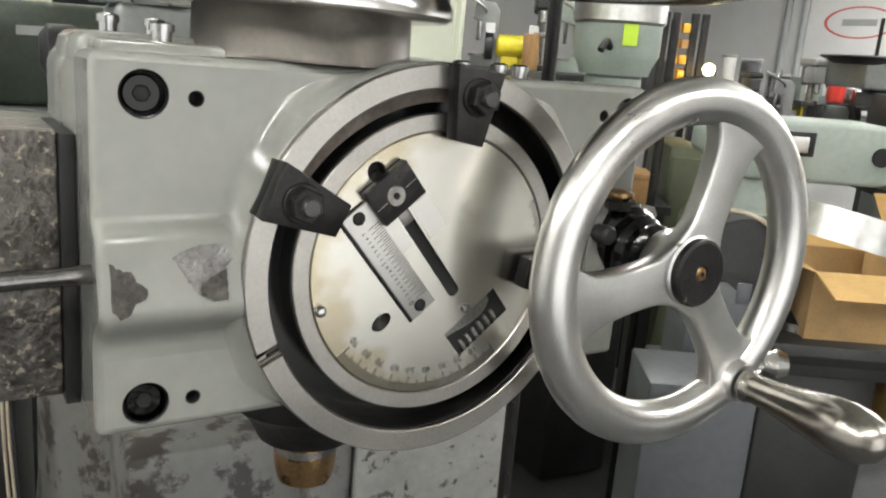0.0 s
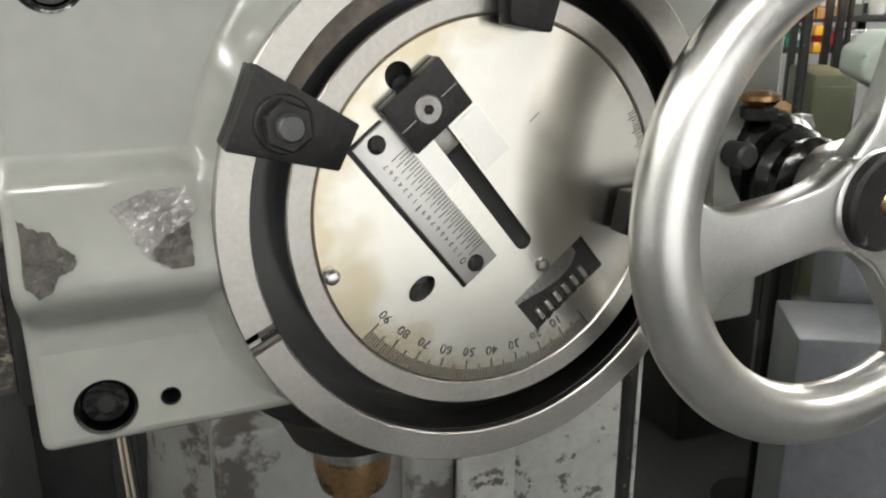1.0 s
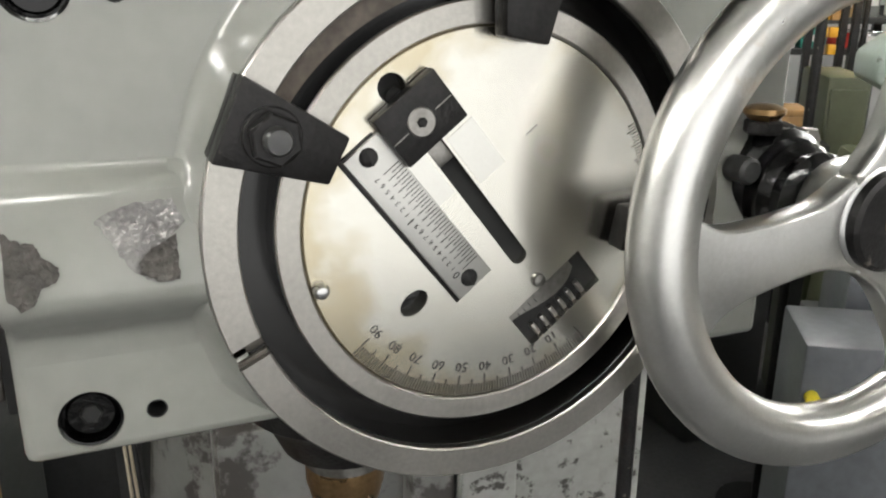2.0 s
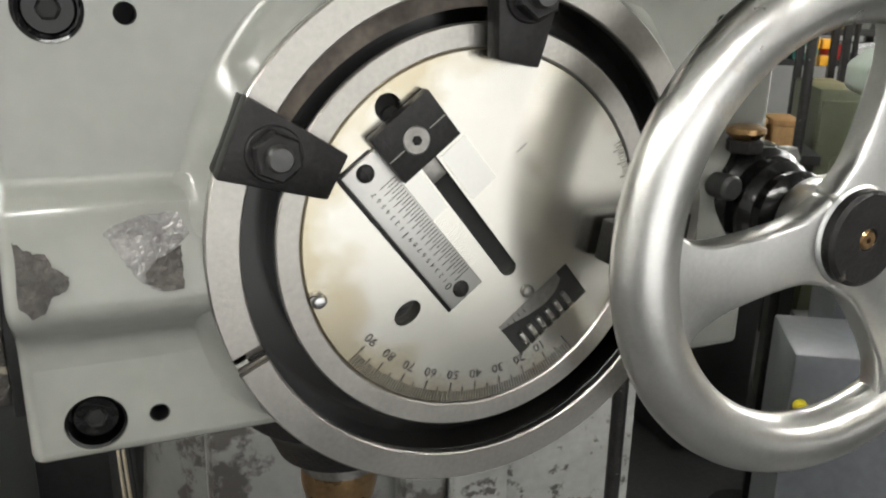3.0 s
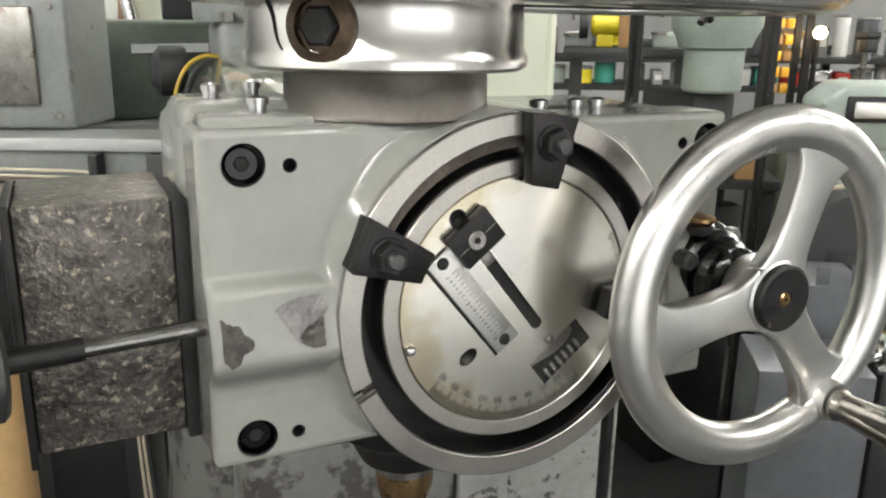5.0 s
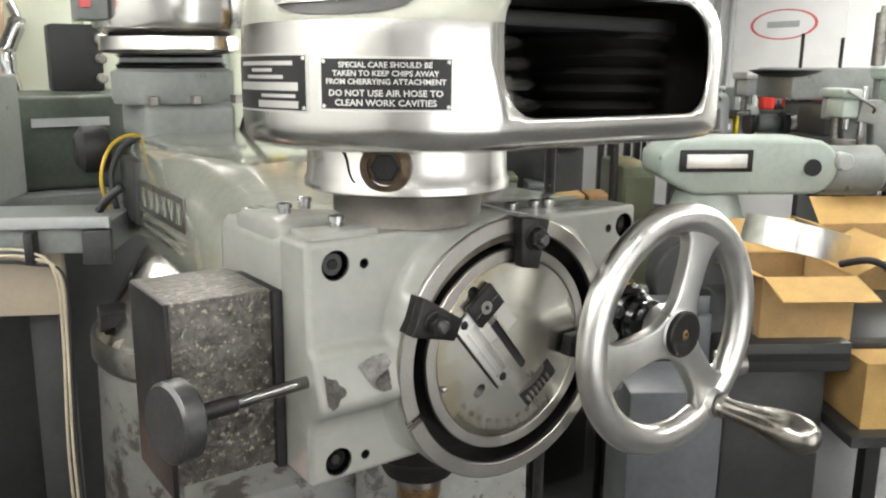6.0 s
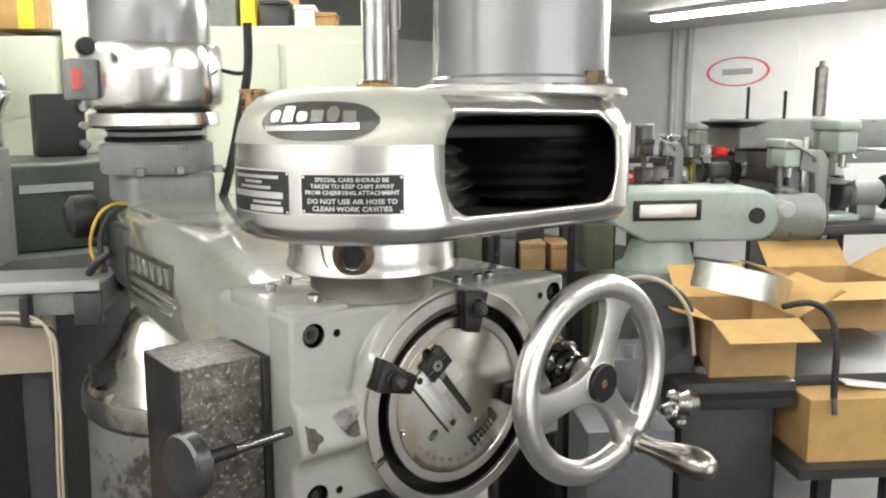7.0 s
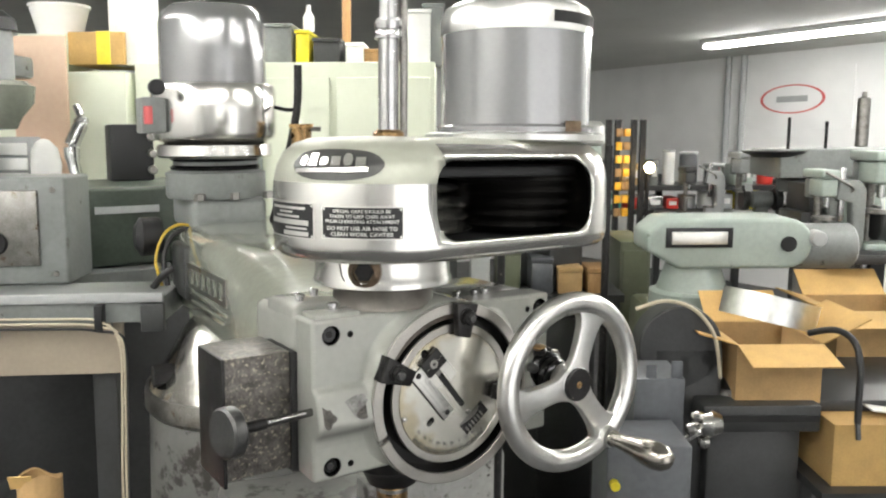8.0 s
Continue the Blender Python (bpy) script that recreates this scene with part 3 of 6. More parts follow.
def dial():
    x0, z0 = CX, CZ
    t = thing("dial", (CX, 0.02, CZ), "round satin steel dial with engraved degree marks, oil-stained", "dial")
    outer = part("outer_ring", ring(0.0852, 0.0963, -0.0160, -0.0125), M["ring_steel"], t, "turned steel clamping ring")
    x, z = polar(0.0907, 202.5)
    joint = Matrix.Translation((x, 0, z)) @ Matrix.Rotation(-radians(203 + 3), 4, "Y")
    carve(outer, move(box(-0.011, 0.011, -0.02, 0.02, -0.0034, 0.0034), joint))
    lug = part("joint_lug", move(join(box(-0.0054, 0.0054, -0.0125, -0.004, -0.0034, 0.0006, 0.0004), box(-0.0052, 0.0054, -0.0138, -0.004, 0.0018, 0.0036, 0.0004)), joint), M["neck_steel"], t, "greasy step in the ring's joint")
    part("joint_slit", move(box(-0.0052, 0.0052, -0.0118, -0.005, 0.0006, 0.0018), joint), M["dark"], lug)
    # oily groove; its black also stands in for the shade of a deeper one
    part("groove_floor", ring(0.062, 0.088, 0.002, 0.012), M["groove"], t, "oily groove, coloured black for the shade of its depth")
    part("groove_wall", ring(0.0853, 0.0914, -0.0124, 0.03), M["groove"], t)
    part("groove_inner_wall", ring(0.071, 0.0739, -0.0115, 0.012), M["groove"], t)
    bm = bmesh.new()
    rows = []
    for k in range(37):
        q = radians(84 + 68 * k / 36)
        r0 = 0.0792 - 0.0012 * math.sin(k / 36 * math.pi)
        rows.append([bm.verts.new((CX + r2 * math.cos(q), y2, CZ + r2 * math.sin(q))) for r2, y2 in ((r0, 0.004), (r0, -0.0100), (0.0851, -0.0120), (0.0851, 0.004))])
    for p, q in zip(rows, rows[1:]):
        for j in range(4):
            i = (j + 1) % 4
            bm.faces.new((p[j], p[i], q[i], q[j]))
    bm.faces.new(rows[0])
    bm.faces.new(rows[-1][::-1])
    part("groove_ledge", bm, M["stained_ledge"], t, "brown-stained ledge in the groove")
    part("inner_ring", ring(0.0657, 0.0740, -0.0143, -0.0117), M["ring_steel"], t)
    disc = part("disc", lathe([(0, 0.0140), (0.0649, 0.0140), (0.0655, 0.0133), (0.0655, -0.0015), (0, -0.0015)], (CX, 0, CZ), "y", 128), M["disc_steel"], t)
    xa, za = disc_at(0.0106, 0.0193)
    carve(disc, cyl(0.0047, 0.0055, 0.02, (xa, 0, za), "y", 28))
    xo, zo = disc_at(-0.0484, -0.0192)
    slant = Matrix.Translation((xo, FACE, zo)) @ Matrix.Rotation(-radians(38), 4, "Y") @ Matrix.Diagonal((1.25, 1, 0.85, 1))
    carve(disc, move(cyl(0.0045, -0.006, 0.01, (0, 0, 0), "y", 28), slant))
    carve(disc, flat_box(-0.0864, 0.0190, 0.0157, 0.0343, FACE - 0.01, FACE + 0.006, 0))
    # rule with its screws
    rule = part("rule", flat_box(-0.0273, 0.0002, 0.0625, 0.0145, FACE - 0.0022, FACE), M["rule_steel"], t, "small engraved steel rule in inches")
    part("rule_bed", flat_box(-0.0273, -0.0012, 0.064, 0.0145, FACE - 0.0008, FACE), M["black_steel"], t)
    for u in (0.0, -0.0546):
        x, z = disc_at(u, 0.0)
        s = part("screw", lathe([(0, 0.0034), (0.002, 0.0033), (0.0029, 0.0028), (0.0032, 0.0022), (0, 0.0022)], (x, FACE, z), "y", 24), M["black_steel"], rule)
        part("slot", move(box(-0.0028, 0.0028, -0.00005, 0.0004, -0.00035, 0.00035), Matrix.Translation((x, FACE - 0.0036, z)) @ Matrix.Rotation(radians(62), 4, "Y")), M["dark"], rule)
    for k in range(0, 69, 2):
        ln = 0.0066 if k % 4 == 0 else 0.0042
        part("graduation", flat_box(-0.0505 + 0.000635 * k, 0.0072 - ln / 2 - 0.0004, 0.00024, ln, FACE - 0.00235, FACE - 0.0021, 0), M["engraving"], rule, smooth=False)
    for k in range(18):
        x, z = disc_at(-0.0505 + 0.00254 * k, -0.0022 if k % 10 else -0.0026)
        part("numeral", letters(str(k % 10) if k != 10 else "1", 0.0042 if k in (0, 10) else 0.0026, front(x, z, FACE - 0.0022, RULE_TURN + 90), 0.0001), M["engraving"], rule, smooth=False)
    # slot with the slide and its block
    xa, za = disc_at(0.0106, 0.0193)
    part("slot_hole", cyl(0.0046, -0.008, -0.006, (xa, FACE, za), "y", 28), M["dark"], t)
    pts = []
    for k in range(9):
        a = radians(20 * k)
        pts.append(((0.0034 * math.cos(a)), 0.0357 + 0.0034 * math.sin(a)))
    for k in range(9):
        a = radians(180 + 20 * k)
        pts.append(((0.0034 * math.cos(a)), -0.0357 + 0.0034 * math.sin(a)))
    cx, cz = disc_at(-0.0281, 0.0186)
    turn = Matrix.Translation((cx, 0, cz)) @ Matrix.Rotation(-radians(RULE_TURN - 0.6), 4, "Y")
    carve(disc, move(prism(pts, FACE - 0.01, FACE + 0.006, "xz"), turn))
    # near-black floor stands in for the shade down in the slot
    part("slot", move(prism(pts, FACE + 0.0035, FACE + 0.007, "xz"), turn), M["dark"], t)
    part("slide_pin", flat_box(-0.0158, 0.0186, 0.008, 0.0060, FACE + 0.0004, FACE + 0.0034), M["old_steel"], t)
    # two thin rectangles, slightly paler than the disc
    part("pale_patch", flat_box(-0.0235, 0.0285, 0.0195, 0.0110, FACE - 0.0002, FACE, 0), M["pale_steel"], t, "paler rectangular patch beside the slide")
    part("pale_patch", flat_box(-0.0195, 0.0112, 0.0190, 0.0070, FACE - 0.0002, FACE, 0), M["pale_steel"], t, "paler rectangular patch beside the slide")
    blk = part("slide_block", flat_box(-0.0012, 0.0197, 0.0188, 0.0246, FACE - 0.0055, FACE - 0.0005, 0.0006), M["black_steel"], t, "blackened steel slide block")
    x, z = disc_at(-0.0020, 0.0190)
    s = part("countersunk_screw", lathe([(0, 0.0002), (0.0017, 0.0002), (0.0044, 0.00035), (0.0048, 0.0), (0, -0.0002)], (x, FACE - 0.0055, z), "y", 28), M["old_steel"], blk)
    part("socket", hexagon(0.0017, 0, 0.0005, (x, FACE - 0.0055, z)), M["dark"], blk)
    part("scribed_line", flat_box(-0.0018, 0.0280, 0.0003, 0.0065, FACE - 0.0057, FACE - 0.0054, 0), M["old_steel"], blk)
    part("scribed_line", flat_box(-0.0018, 0.0108, 0.0003, 0.0060, FACE - 0.0057, FACE - 0.0054, 0), M["old_steel"], blk)
    # slanted oil hole
    x, z = disc_at(-0.0484, -0.0192)
    part("oil_hole", move(cyl(0.0047, -0.006, -0.004, (0, 0, 0), "y", 28), slant), M["black_oil"], t)
    # pin at the edge
    x, z = polar(0.0627, 195.5)
    part("stop_pin", lathe([(0, 0.0042), (0.0018, 0.0038), (0.0028, 0.0022), (0.0028, 0), (0, 0)], (x, FACE, z), "y", 20), M["bright_steel"], t)
    # worm window
    wu, wv = -0.0864, 0.0190
    part("worm_window", flat_box(wu, wv, 0.0158, 0.0344, FACE + 0.0035, FACE + 0.007, 0), M["dark"], t)
    low = [(-0.0172, 0.0028), (-0.012, 0.0041), (-0.006, 0.0060), (0.0, 0.0073), (0.005, 0.0074), (0.009, 0.0064), (0.0125, 0.0042)]
    low = [(q.x, q.y) for q in smooth_line([(a, b, 0) for a, b in low], 4)]
    band = [disc_at(wu + 0.0078 - b, wv + a) for a, b in low] + [disc_at(wu + 0.0079, wv + 0.0125), disc_at(wu + 0.0079, wv - 0.0172)]
    bm = prism(band, FACE + 0.0016, FACE + 0.0035, "xz")
    bmesh.ops.recalc_face_normals(bm, faces=bm.faces)
    drum = part("index_drum", bm, M["old_steel"], t, "curved steel index band behind the window")
    for k in range(6):
        part("worm_tooth", flat_box(wu - 0.0048, wv - 0.0120 + 0.0044 * k, 0.0052, 0.0019, FACE + 0.0012, FACE + 0.0035, 0.0005), M["ring_steel"], drum)
    for k in range(4):
        part("index_mark", flat_box(wu + 0.0048 - 0.0006 * (k % 2), wv - 0.0135 + 0.0026 * k, 0.0016, 0.0003, FACE + 0.0014, FACE + 0.0016, 0), M["engraving"], drum, smooth=False)
    x, z = disc_at(-0.0757, 0.0184)
    part("button", lathe([(0, 0.002), (0.0022, 0.0016), (0.0026, 0.0008), (0.0026, 0), (0, 0)], (x, FACE, z), "y", 20), M["old_steel"], t)
    # degree marks, 90 to 0
    def mark(a, ln, mat, name):
        bm = box(0.0649 - ln, 0.0649, FACE - 0.00025, FACE, -0.00019, 0.00019)
        part(name, move(bm, Matrix.Translation((CX, 0, CZ)) @ Matrix.Rotation(-radians(a), 4, "Y")), M[mat], disc, smooth=False)

    for k in range(0, 91):
        mark(219.5 + (90 - k), 0.0078 if k % 10 == 0 else (0.0060 if k % 5 == 0 else 0.0044), "engraving", "degree_mark")
    for k in range(10, 91, 10):
        a = 219.5 + (90 - k)
        x, z = polar(0.0537, a)
        part("degree_number", letters(str(k), 0.0050, front(x, z, FACE, a - 90), 0.00015), M["engraving"], disc, smooth=False)
    for k in range(18):
        mark(12 + k, 0.0045 if k % 5 == 0 else 0.003, "faint", "vernier_mark")
    part("zero_mark", flat_box(-0.0315, 0.0475, 0.0003, 0.005, FACE - 0.0002, FACE, 0), M["faint"], disc, smooth=False)
    return t


dial()


# ---- clamps that hold the dial ----
def clamp():
    """Built at the origin: the block points from the rim (+x) to the middle (-x) and faces -y."""
    t = thing("clamp", (0, 0, 0), "blackened steel clamp block with hex nut, bolted over the dial's groove", "clamp", "clamps round the dial")
    out = [(0.0132, -0.0132), (0.0132, 0.0132), (-0.0212, 0.0078), (-0.0222, -0.0076)]
    part("block", prism(out, -0.0095, -0.0005, "xz", 0.0008), M["black_steel"], t)
    part("heel", prism([(0.0132, -0.0128), (0.0132, 0.0128), (0.007, 0.0118), (0.007, -0.0118)], -0.0005, 0.009, "xz", 0.0005), M["black_steel"], t)
    part("washer", lathe([(0, 0.0095), (0.0088, 0.0095), (0.0088, 0.0112), (0.0082, 0.0117), (0, 0.0117)], (0.0, 0, 0), "y", 28), M["black_steel"], t)
    part("nut", hexagon(0.0078, 0.0117, 0.0175, (0, 0, 0)), M["black_steel"], t)
    part("stud", lathe([(0, 0.0175), (0.0042, 0.0175), (0.0042, 0.0198), (0.0034, 0.0212), (0, 0.0214)], (0, 0, 0), "y", 20), M["dark_steel"], t)
    return t


first = clamp()
spots = [(0.0834, 155.0), (0.0828, 84.0), (0.0700, -6.0)]
x, z = polar(*spots[0])
first.matrix_basis = Matrix.Translation((x, -0.0162, z)) @ Matrix.Rotation(-radians(spots[0][1] + 2), 4, "Y")
for r, a in spots[1:]:
    x, z = polar(r, a)
    copy_thing(first, Matrix.Translation((x, -0.0162, z)) @ Matrix.Rotation(-radians(a - 1), 4, "Y"))


# ---- handwheel ----
WX, WY, WZ = 0.125, -0.052, 1.4545


def handwheel():
    t = thing("handwheel", (WX, 0.02, WZ), "polished cast aluminium handwheel with three spokes and crank grip", "handwheel")
    prof = [(0.0882 + 0.0123 * math.cos(a), 0.0105 * math.sin(a)) for a in [radians(15 * k) for k in range(24)]]
    part("rim", lathe(prof, (WX, WY, WZ), "y", 128, close=True), M["handled_alu"], t)
    for a in (71, 191, 309):
        half = [(0.010, 0.0185), (0.018, 0.0150), (0.026, 0.0125), (0.038, 0.0120), (0.052, 0.0126), (0.062, 0.0138), (0.070, 0.0168), (0.0755, 0.0215), (0.080, 0.0285), (0.0855, 0.0300)]
        pts = [(q.x, q.y) for q in smooth_line([(a2, b2, 0) for a2, b2 in half], 3)]
        bm = prism(pts + [(a2, -b2) for a2, b2 in reversed(pts)], -0.0062, 0.0048, "xz", 0.0022, 3)
        for v in bm.verts:
            v.co.y -= 0.0025 * (1 - v.co.x / 0.0855)
        part("spoke", move(bm, Matrix.Translation((WX, WY, WZ)) @ Matrix.Rotation(-radians(a), 4, "Y")), M["cast_alu"], t, angle=30)
    part("hub", lathe([(0, -0.014), (0.018, -0.014), (0.0205, -0.008), (0.021, 0.004), (0.0195, 0.0085), (0.018, 0.0095), (0, 0.0095)], (WX, WY, WZ), "y", 48), M["cast_alu"], t)
    cap = part("hub_cap", lathe([(0, 0.0125), (0.0035, 0.0125), (0.0045, 0.0140), (0.0165, 0.0140), (0.0182, 0.0128), (0.0182, 0.008), (0, 0.008)], (WX, WY, WZ), "y", 48), M["black_steel"], t, "blackened hub cap")
    part("hub_screw", lathe([(0, 0.0118), (0.0013, 0.0118), (0.0013, 0.0142), (0.003, 0.0142), (0.0038, 0.0134), (0.0038, 0.012), (0, 0.012)], (WX, WY, WZ), "y", 24), M["brass"], cap)
    gx, gz = WX + 0.0878 * math.cos(radians(307)), WZ + 0.0878 * math.sin(radians(307))
    part("grip_boss", lathe([(0, 0.0), (0.016, 0.0), (0.0125, 0.008), (0.0115, 0.0125), (0, 0.0125)], (gx, WY, gz), "y", 32), M["cast_alu"], t)
    g = part("grip", lathe([(0, 0.0135), (0.0090, 0.0135), (0.0098, 0.016), (0.0086, 0.019), (0.0083, 0.022), (0.0092, 0.034), (0.0118, 0.050), (0.0146, 0.066), (0.0152, 0.077), (0.0138, 0.087), (0.0095, 0.0945), (0.0045, 0.0975), (0, 0.098)], (gx, WY, gz), "y", 40), M["grip_steel"], t, "bright steel crank grip, worn at its end")
    return t


handwheel()


# ---- gearcase that carries the handwheel shaft ----
def gearcase():
    t = thing("shaft_bracket", (0.125, 0.0, 1.42), "oily black shaft bracket with collars and nuts behind the handwheel", "bracket")
    part("bracket", join(box(0.106, 0.148, -0.004, 0.034, 1.428, 1.480, 0.008, 3), cyl(0.0255, -0.01, 0.016, (WX, 0, WZ), "y", 36, 0.003)), M["black_oil"], t)
    part("shaft", cyl(0.0105, 0.016, 0.044, (WX, 0, WZ), "y", 24), M["old_steel"], t)
    part("collar", lathe([(0.0105, 0.014), (0.0205, 0.016), (0.0215, 0.022), (0.0185, 0.026), (0.0190, 0.031), (0.0140, 0.036), (0.0105, 0.037)], (WX, 0, WZ), "y", 32), M["black_oil"], t)
    cup = part("oiler_nut", hexagon(0.0075, 1.4785, 1.4840, (0.1125, -0.012, 0), "z"), M["black_steel"], t)
    part("oiler_cap", lathe([(0, 1.4840), (0.0055, 1.4840), (0.0080, 1.4865), (0.0080, 1.4885), (0.0045, 1.4900), (0, 1.4902)], (0.1125, -0.012, 0), "z", 24), M["brass"], cup, "tarnished brass oiler cap")
    part("set_screw", lathe([(0, 0.012), (0.0052, 0.012), (0.0052, 0.021), (0.0040, 0.0225), (0, 0.0225)], (0.1000, 0, 1.4660), "y", 20), M["dark_steel"], t)
    part("bolt_head", hexagon(0.0055, 0.004, 0.011, (0.141, 0, 1.474)), M["old_steel"], t)


gearcase()


# ---- belt housing over the spindle ----
def hull_plan(R0, R1, n=28):
    """Outline in plan round the spindle and the motor, counter-clockwise."""
    a, b = Vector((SX, SY)), Vector((MX, MY))
    d = b - a
    base = math.atan2(d.y, d.x)
    off = math.acos((R0 - R1) / d.length)
    pts = []
    for k in range(n + 1):
        q = base - off + 2 * off * k / n
        pts.append((b.x + R1 * math.cos(q), b.y + R1 * math.sin(q)))
    for k in range(n + 1):
        q = base + off + (2 * math.pi - 2 * off) * k / n
        pts.append((a.x + R0 * math.cos(q), a.y + R0 * math.sin(q)))
    return pts


def belt_housing():
    t = thing("belt_housing", (SX, SY, 1.565), "polished cast aluminium belt housing with an open belt window", "belt housing")
    # wall of the housing: (inset, height) rows, outside then inside
    rows = [(0.055, 1.5965), (0.016, 1.596), (0.006, 1.5985), (0.001, 1.6045), (0.0, 1.6135), (0.0, 1.655), (0.001, 1.672), (0.004, 1.686), (0.011, 1.700), (0.022, 1.709), (0.038, 1.714), (0.07, 1.716)]
    bm = bmesh.new()
    loops = []
    for ins, z in rows:
        extra = ins
        loops.append([bm.verts.new((x, y, z)) for x, y in hull_plan(0.1125 - extra, 0.108 - min(extra, 0.085 if z > 1.7 else extra))])
    n = len(loops[0])
    for a, b in zip(loops, loops[1:]):
        for k in range(n):
            j = (k + 1) % n
            bm.faces.new((a[k], a[j], b[j], b[k]))
    bm.faces.new(loops[-1])
    shell = part("shell", bm, M["aluminium"], t, angle=50)
    # faces above a slanting line take the olive-grey tone
    shell.data.materials.append(M["olive_top"])
    for f in shell.data.polygons:
        c = f.center + shell.parent.location
        if c.z > 1.668 + 0.55 * max(0.0, c.x + 0.075) or c.z > 1.7125:
            f.material_index = 1
    mod = shell.modifiers.new("thickness", "SOLIDIFY")
    mod.thickness, mod.offset = 0.005, -1
    # window cut through the wall
    cut = prism(rounded(-0.061, 0.153, 1.6165, 1.694, 0.028, 8), -0.2, 0.075, "xz")
    cutter = part("window_cutter", cut, M["aluminium"], None)
    bo = shell.modifiers.new("window", "BOOLEAN")
    bo.operation, bo.object, bo.solver = "DIFFERENCE", cutter, "EXACT"
    dg = bpy.context.evaluated_depsgraph_get()
    me = bpy.data.meshes.new_from_object(shell.evaluated_get(dg))
    shell.modifiers.clear()
    shell.data = me
    bpy.data.objects.remove(cutter)
    # inside: belt, pulleys, and a near-black sheet that stands in for the cavity's shade
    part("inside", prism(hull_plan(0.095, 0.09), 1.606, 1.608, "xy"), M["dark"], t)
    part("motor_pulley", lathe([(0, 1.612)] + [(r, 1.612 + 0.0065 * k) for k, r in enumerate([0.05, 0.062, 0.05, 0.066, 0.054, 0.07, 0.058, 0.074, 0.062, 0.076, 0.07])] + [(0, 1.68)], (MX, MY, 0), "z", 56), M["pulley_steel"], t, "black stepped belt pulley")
    for k, r in enumerate((0.094, 0.090, 0.086, 0.08)):
        z = 1.619 + 0.014 * k
        part("fin_pulley", lathe([(0, z), (r - 0.006, z), (r, z + 0.0035), (r - 0.006, z + 0.007), (0, z + 0.007)], (SX, SY, 0), "z", 56), M["aluminium"], t, "aluminium stepped pulley")
    part("belt", prism(hull_plan(0.05, 0.072), 1.675, 1.686, "xy", 0.002), M["rubber"], t, "black rubber drive belt")
    # collar under the housing with its clamp bolt
    part("collar", lathe([(0.0, 1.602), (0.0695, 1.602), (0.0705, 1.59), (0.071, 1.575), (0.0727, 1.572), (0.0727, 1.567), (0.0695, 1.565), (0.0, 1.565)], (SX, SY, 0), "z", 72), M["aluminium"], t)
    d = Vector((-0.70, -0.71, 0)).normalized()
    q = Vector((SX, SY, 1.585)) + d * 0.0695
    turn = Matrix.Translation(q) @ d.to_track_quat("Z", "Y").to_matrix().to_4x4()
    part("bolt_recess", lathe([(0.0112, 0.0052), (0.0165, 0.0026), (0.0178, -0.006), (0, -0.006), (0, 0.0022), (0.0112, 0.0022)], (0, 0, 0), turn, 32), M["stained_steel"], t, "brown-stained bolt recess")
    part("clamp_bolt", lathe([(0, 0.001), (0.0098, 0.001), (0.0095, 0.004), (0.008, 0.005), (0, 0.005)], (0, 0, 0), turn, 6), M["black_steel"], t)
    part("split_line", tube([Vector((SX, SY, z)) + Vector((math.cos(radians(a)), math.sin(radians(a)), 0)) * 0.071 for z, a in ((1.6, 197), (1.59, 203), (1.578, 206), (1.568, 214))], 0.0006, 6), M["dark"], t)
    # motor flange
    part("motor_flange", lathe([(0, 1.712), (0.1, 1.712), (0.104, 1.714), (0.104, 1.72), (0.098, 1.7225), (0, 1.7225)], (MX, MY, 0), "z", 72), M["cast_alu"], t)
    part("flange_nut", hexagon(0.0098, 1.7225, 1.7345, (0.134, -0.034, 0), "z"), M["stained_steel"], t, "rusty flange nut")
    # name badge: an oval field with plain raised shapes
    prof = [(0.001, 1.672), (0.004, 1.686), (0.011, 1.700), (0.022, 1.709), (0.038, 1.714)]

    def on_shoulder(a, v, lift):
        k = min(3, max(0, int(v)))
        f = v - k
        ins = prof[k][0] * (1 - f) + prof[k + 1][0] * f
        z = prof[k][1] * (1 - f) + prof[k + 1][1] * f
        r2 = 0.1125 - ins + lift * 0.75
        return SX + r2 * math.cos(radians(a)), SY + r2 * math.sin(radians(a)), z + lift * 0.6

    def patch(a0, a1, v0, v1, lift, oval, lean=0.0):
        bm = bmesh.new()
        rows = []
        n, m = 20, 6
        for i in range(n + 1):
            u = -1 + 2 * i / n
            h = math.sqrt(max(0.02, 1 - abs(u) ** 2.6)) if oval else 1.0
            rows.append([bm.verts.new(on_shoulder((a0 + a1) / 2 + u * (a1 - a0) / 2, (v0 + v1) / 2 + lean * u + h * (v1 - v0) / 2 * (-1 + 2 * j / m), lift)) for j in range(m + 1)])
        for p, q in zip(rows, rows[1:]):
            for j in range(m):
                bm.faces.new((p[j], p[j + 1], q[j + 1], q[j]))
        return bm

    badge = part("name_badge", patch(189, 241, 0.15, 2.3, 0.0012, True), M["badge_grey"], t, "dark oval name badge with raised plain shapes")
    part("badge_underline", patch(193, 233, 0.62, 0.9, 0.0032, False, 0.08), M["aluminium"], badge)
    for k in range(6):
        a = 195 + 6.4 * k
        part("raised_shape", patch(a, a + 5.0, 1.05, (1.65, 1.85, 1.6)[k % 3], 0.0032, k % 2 == 0), M["aluminium"], badge)
    return t


in_place(RAISED, belt_housing)


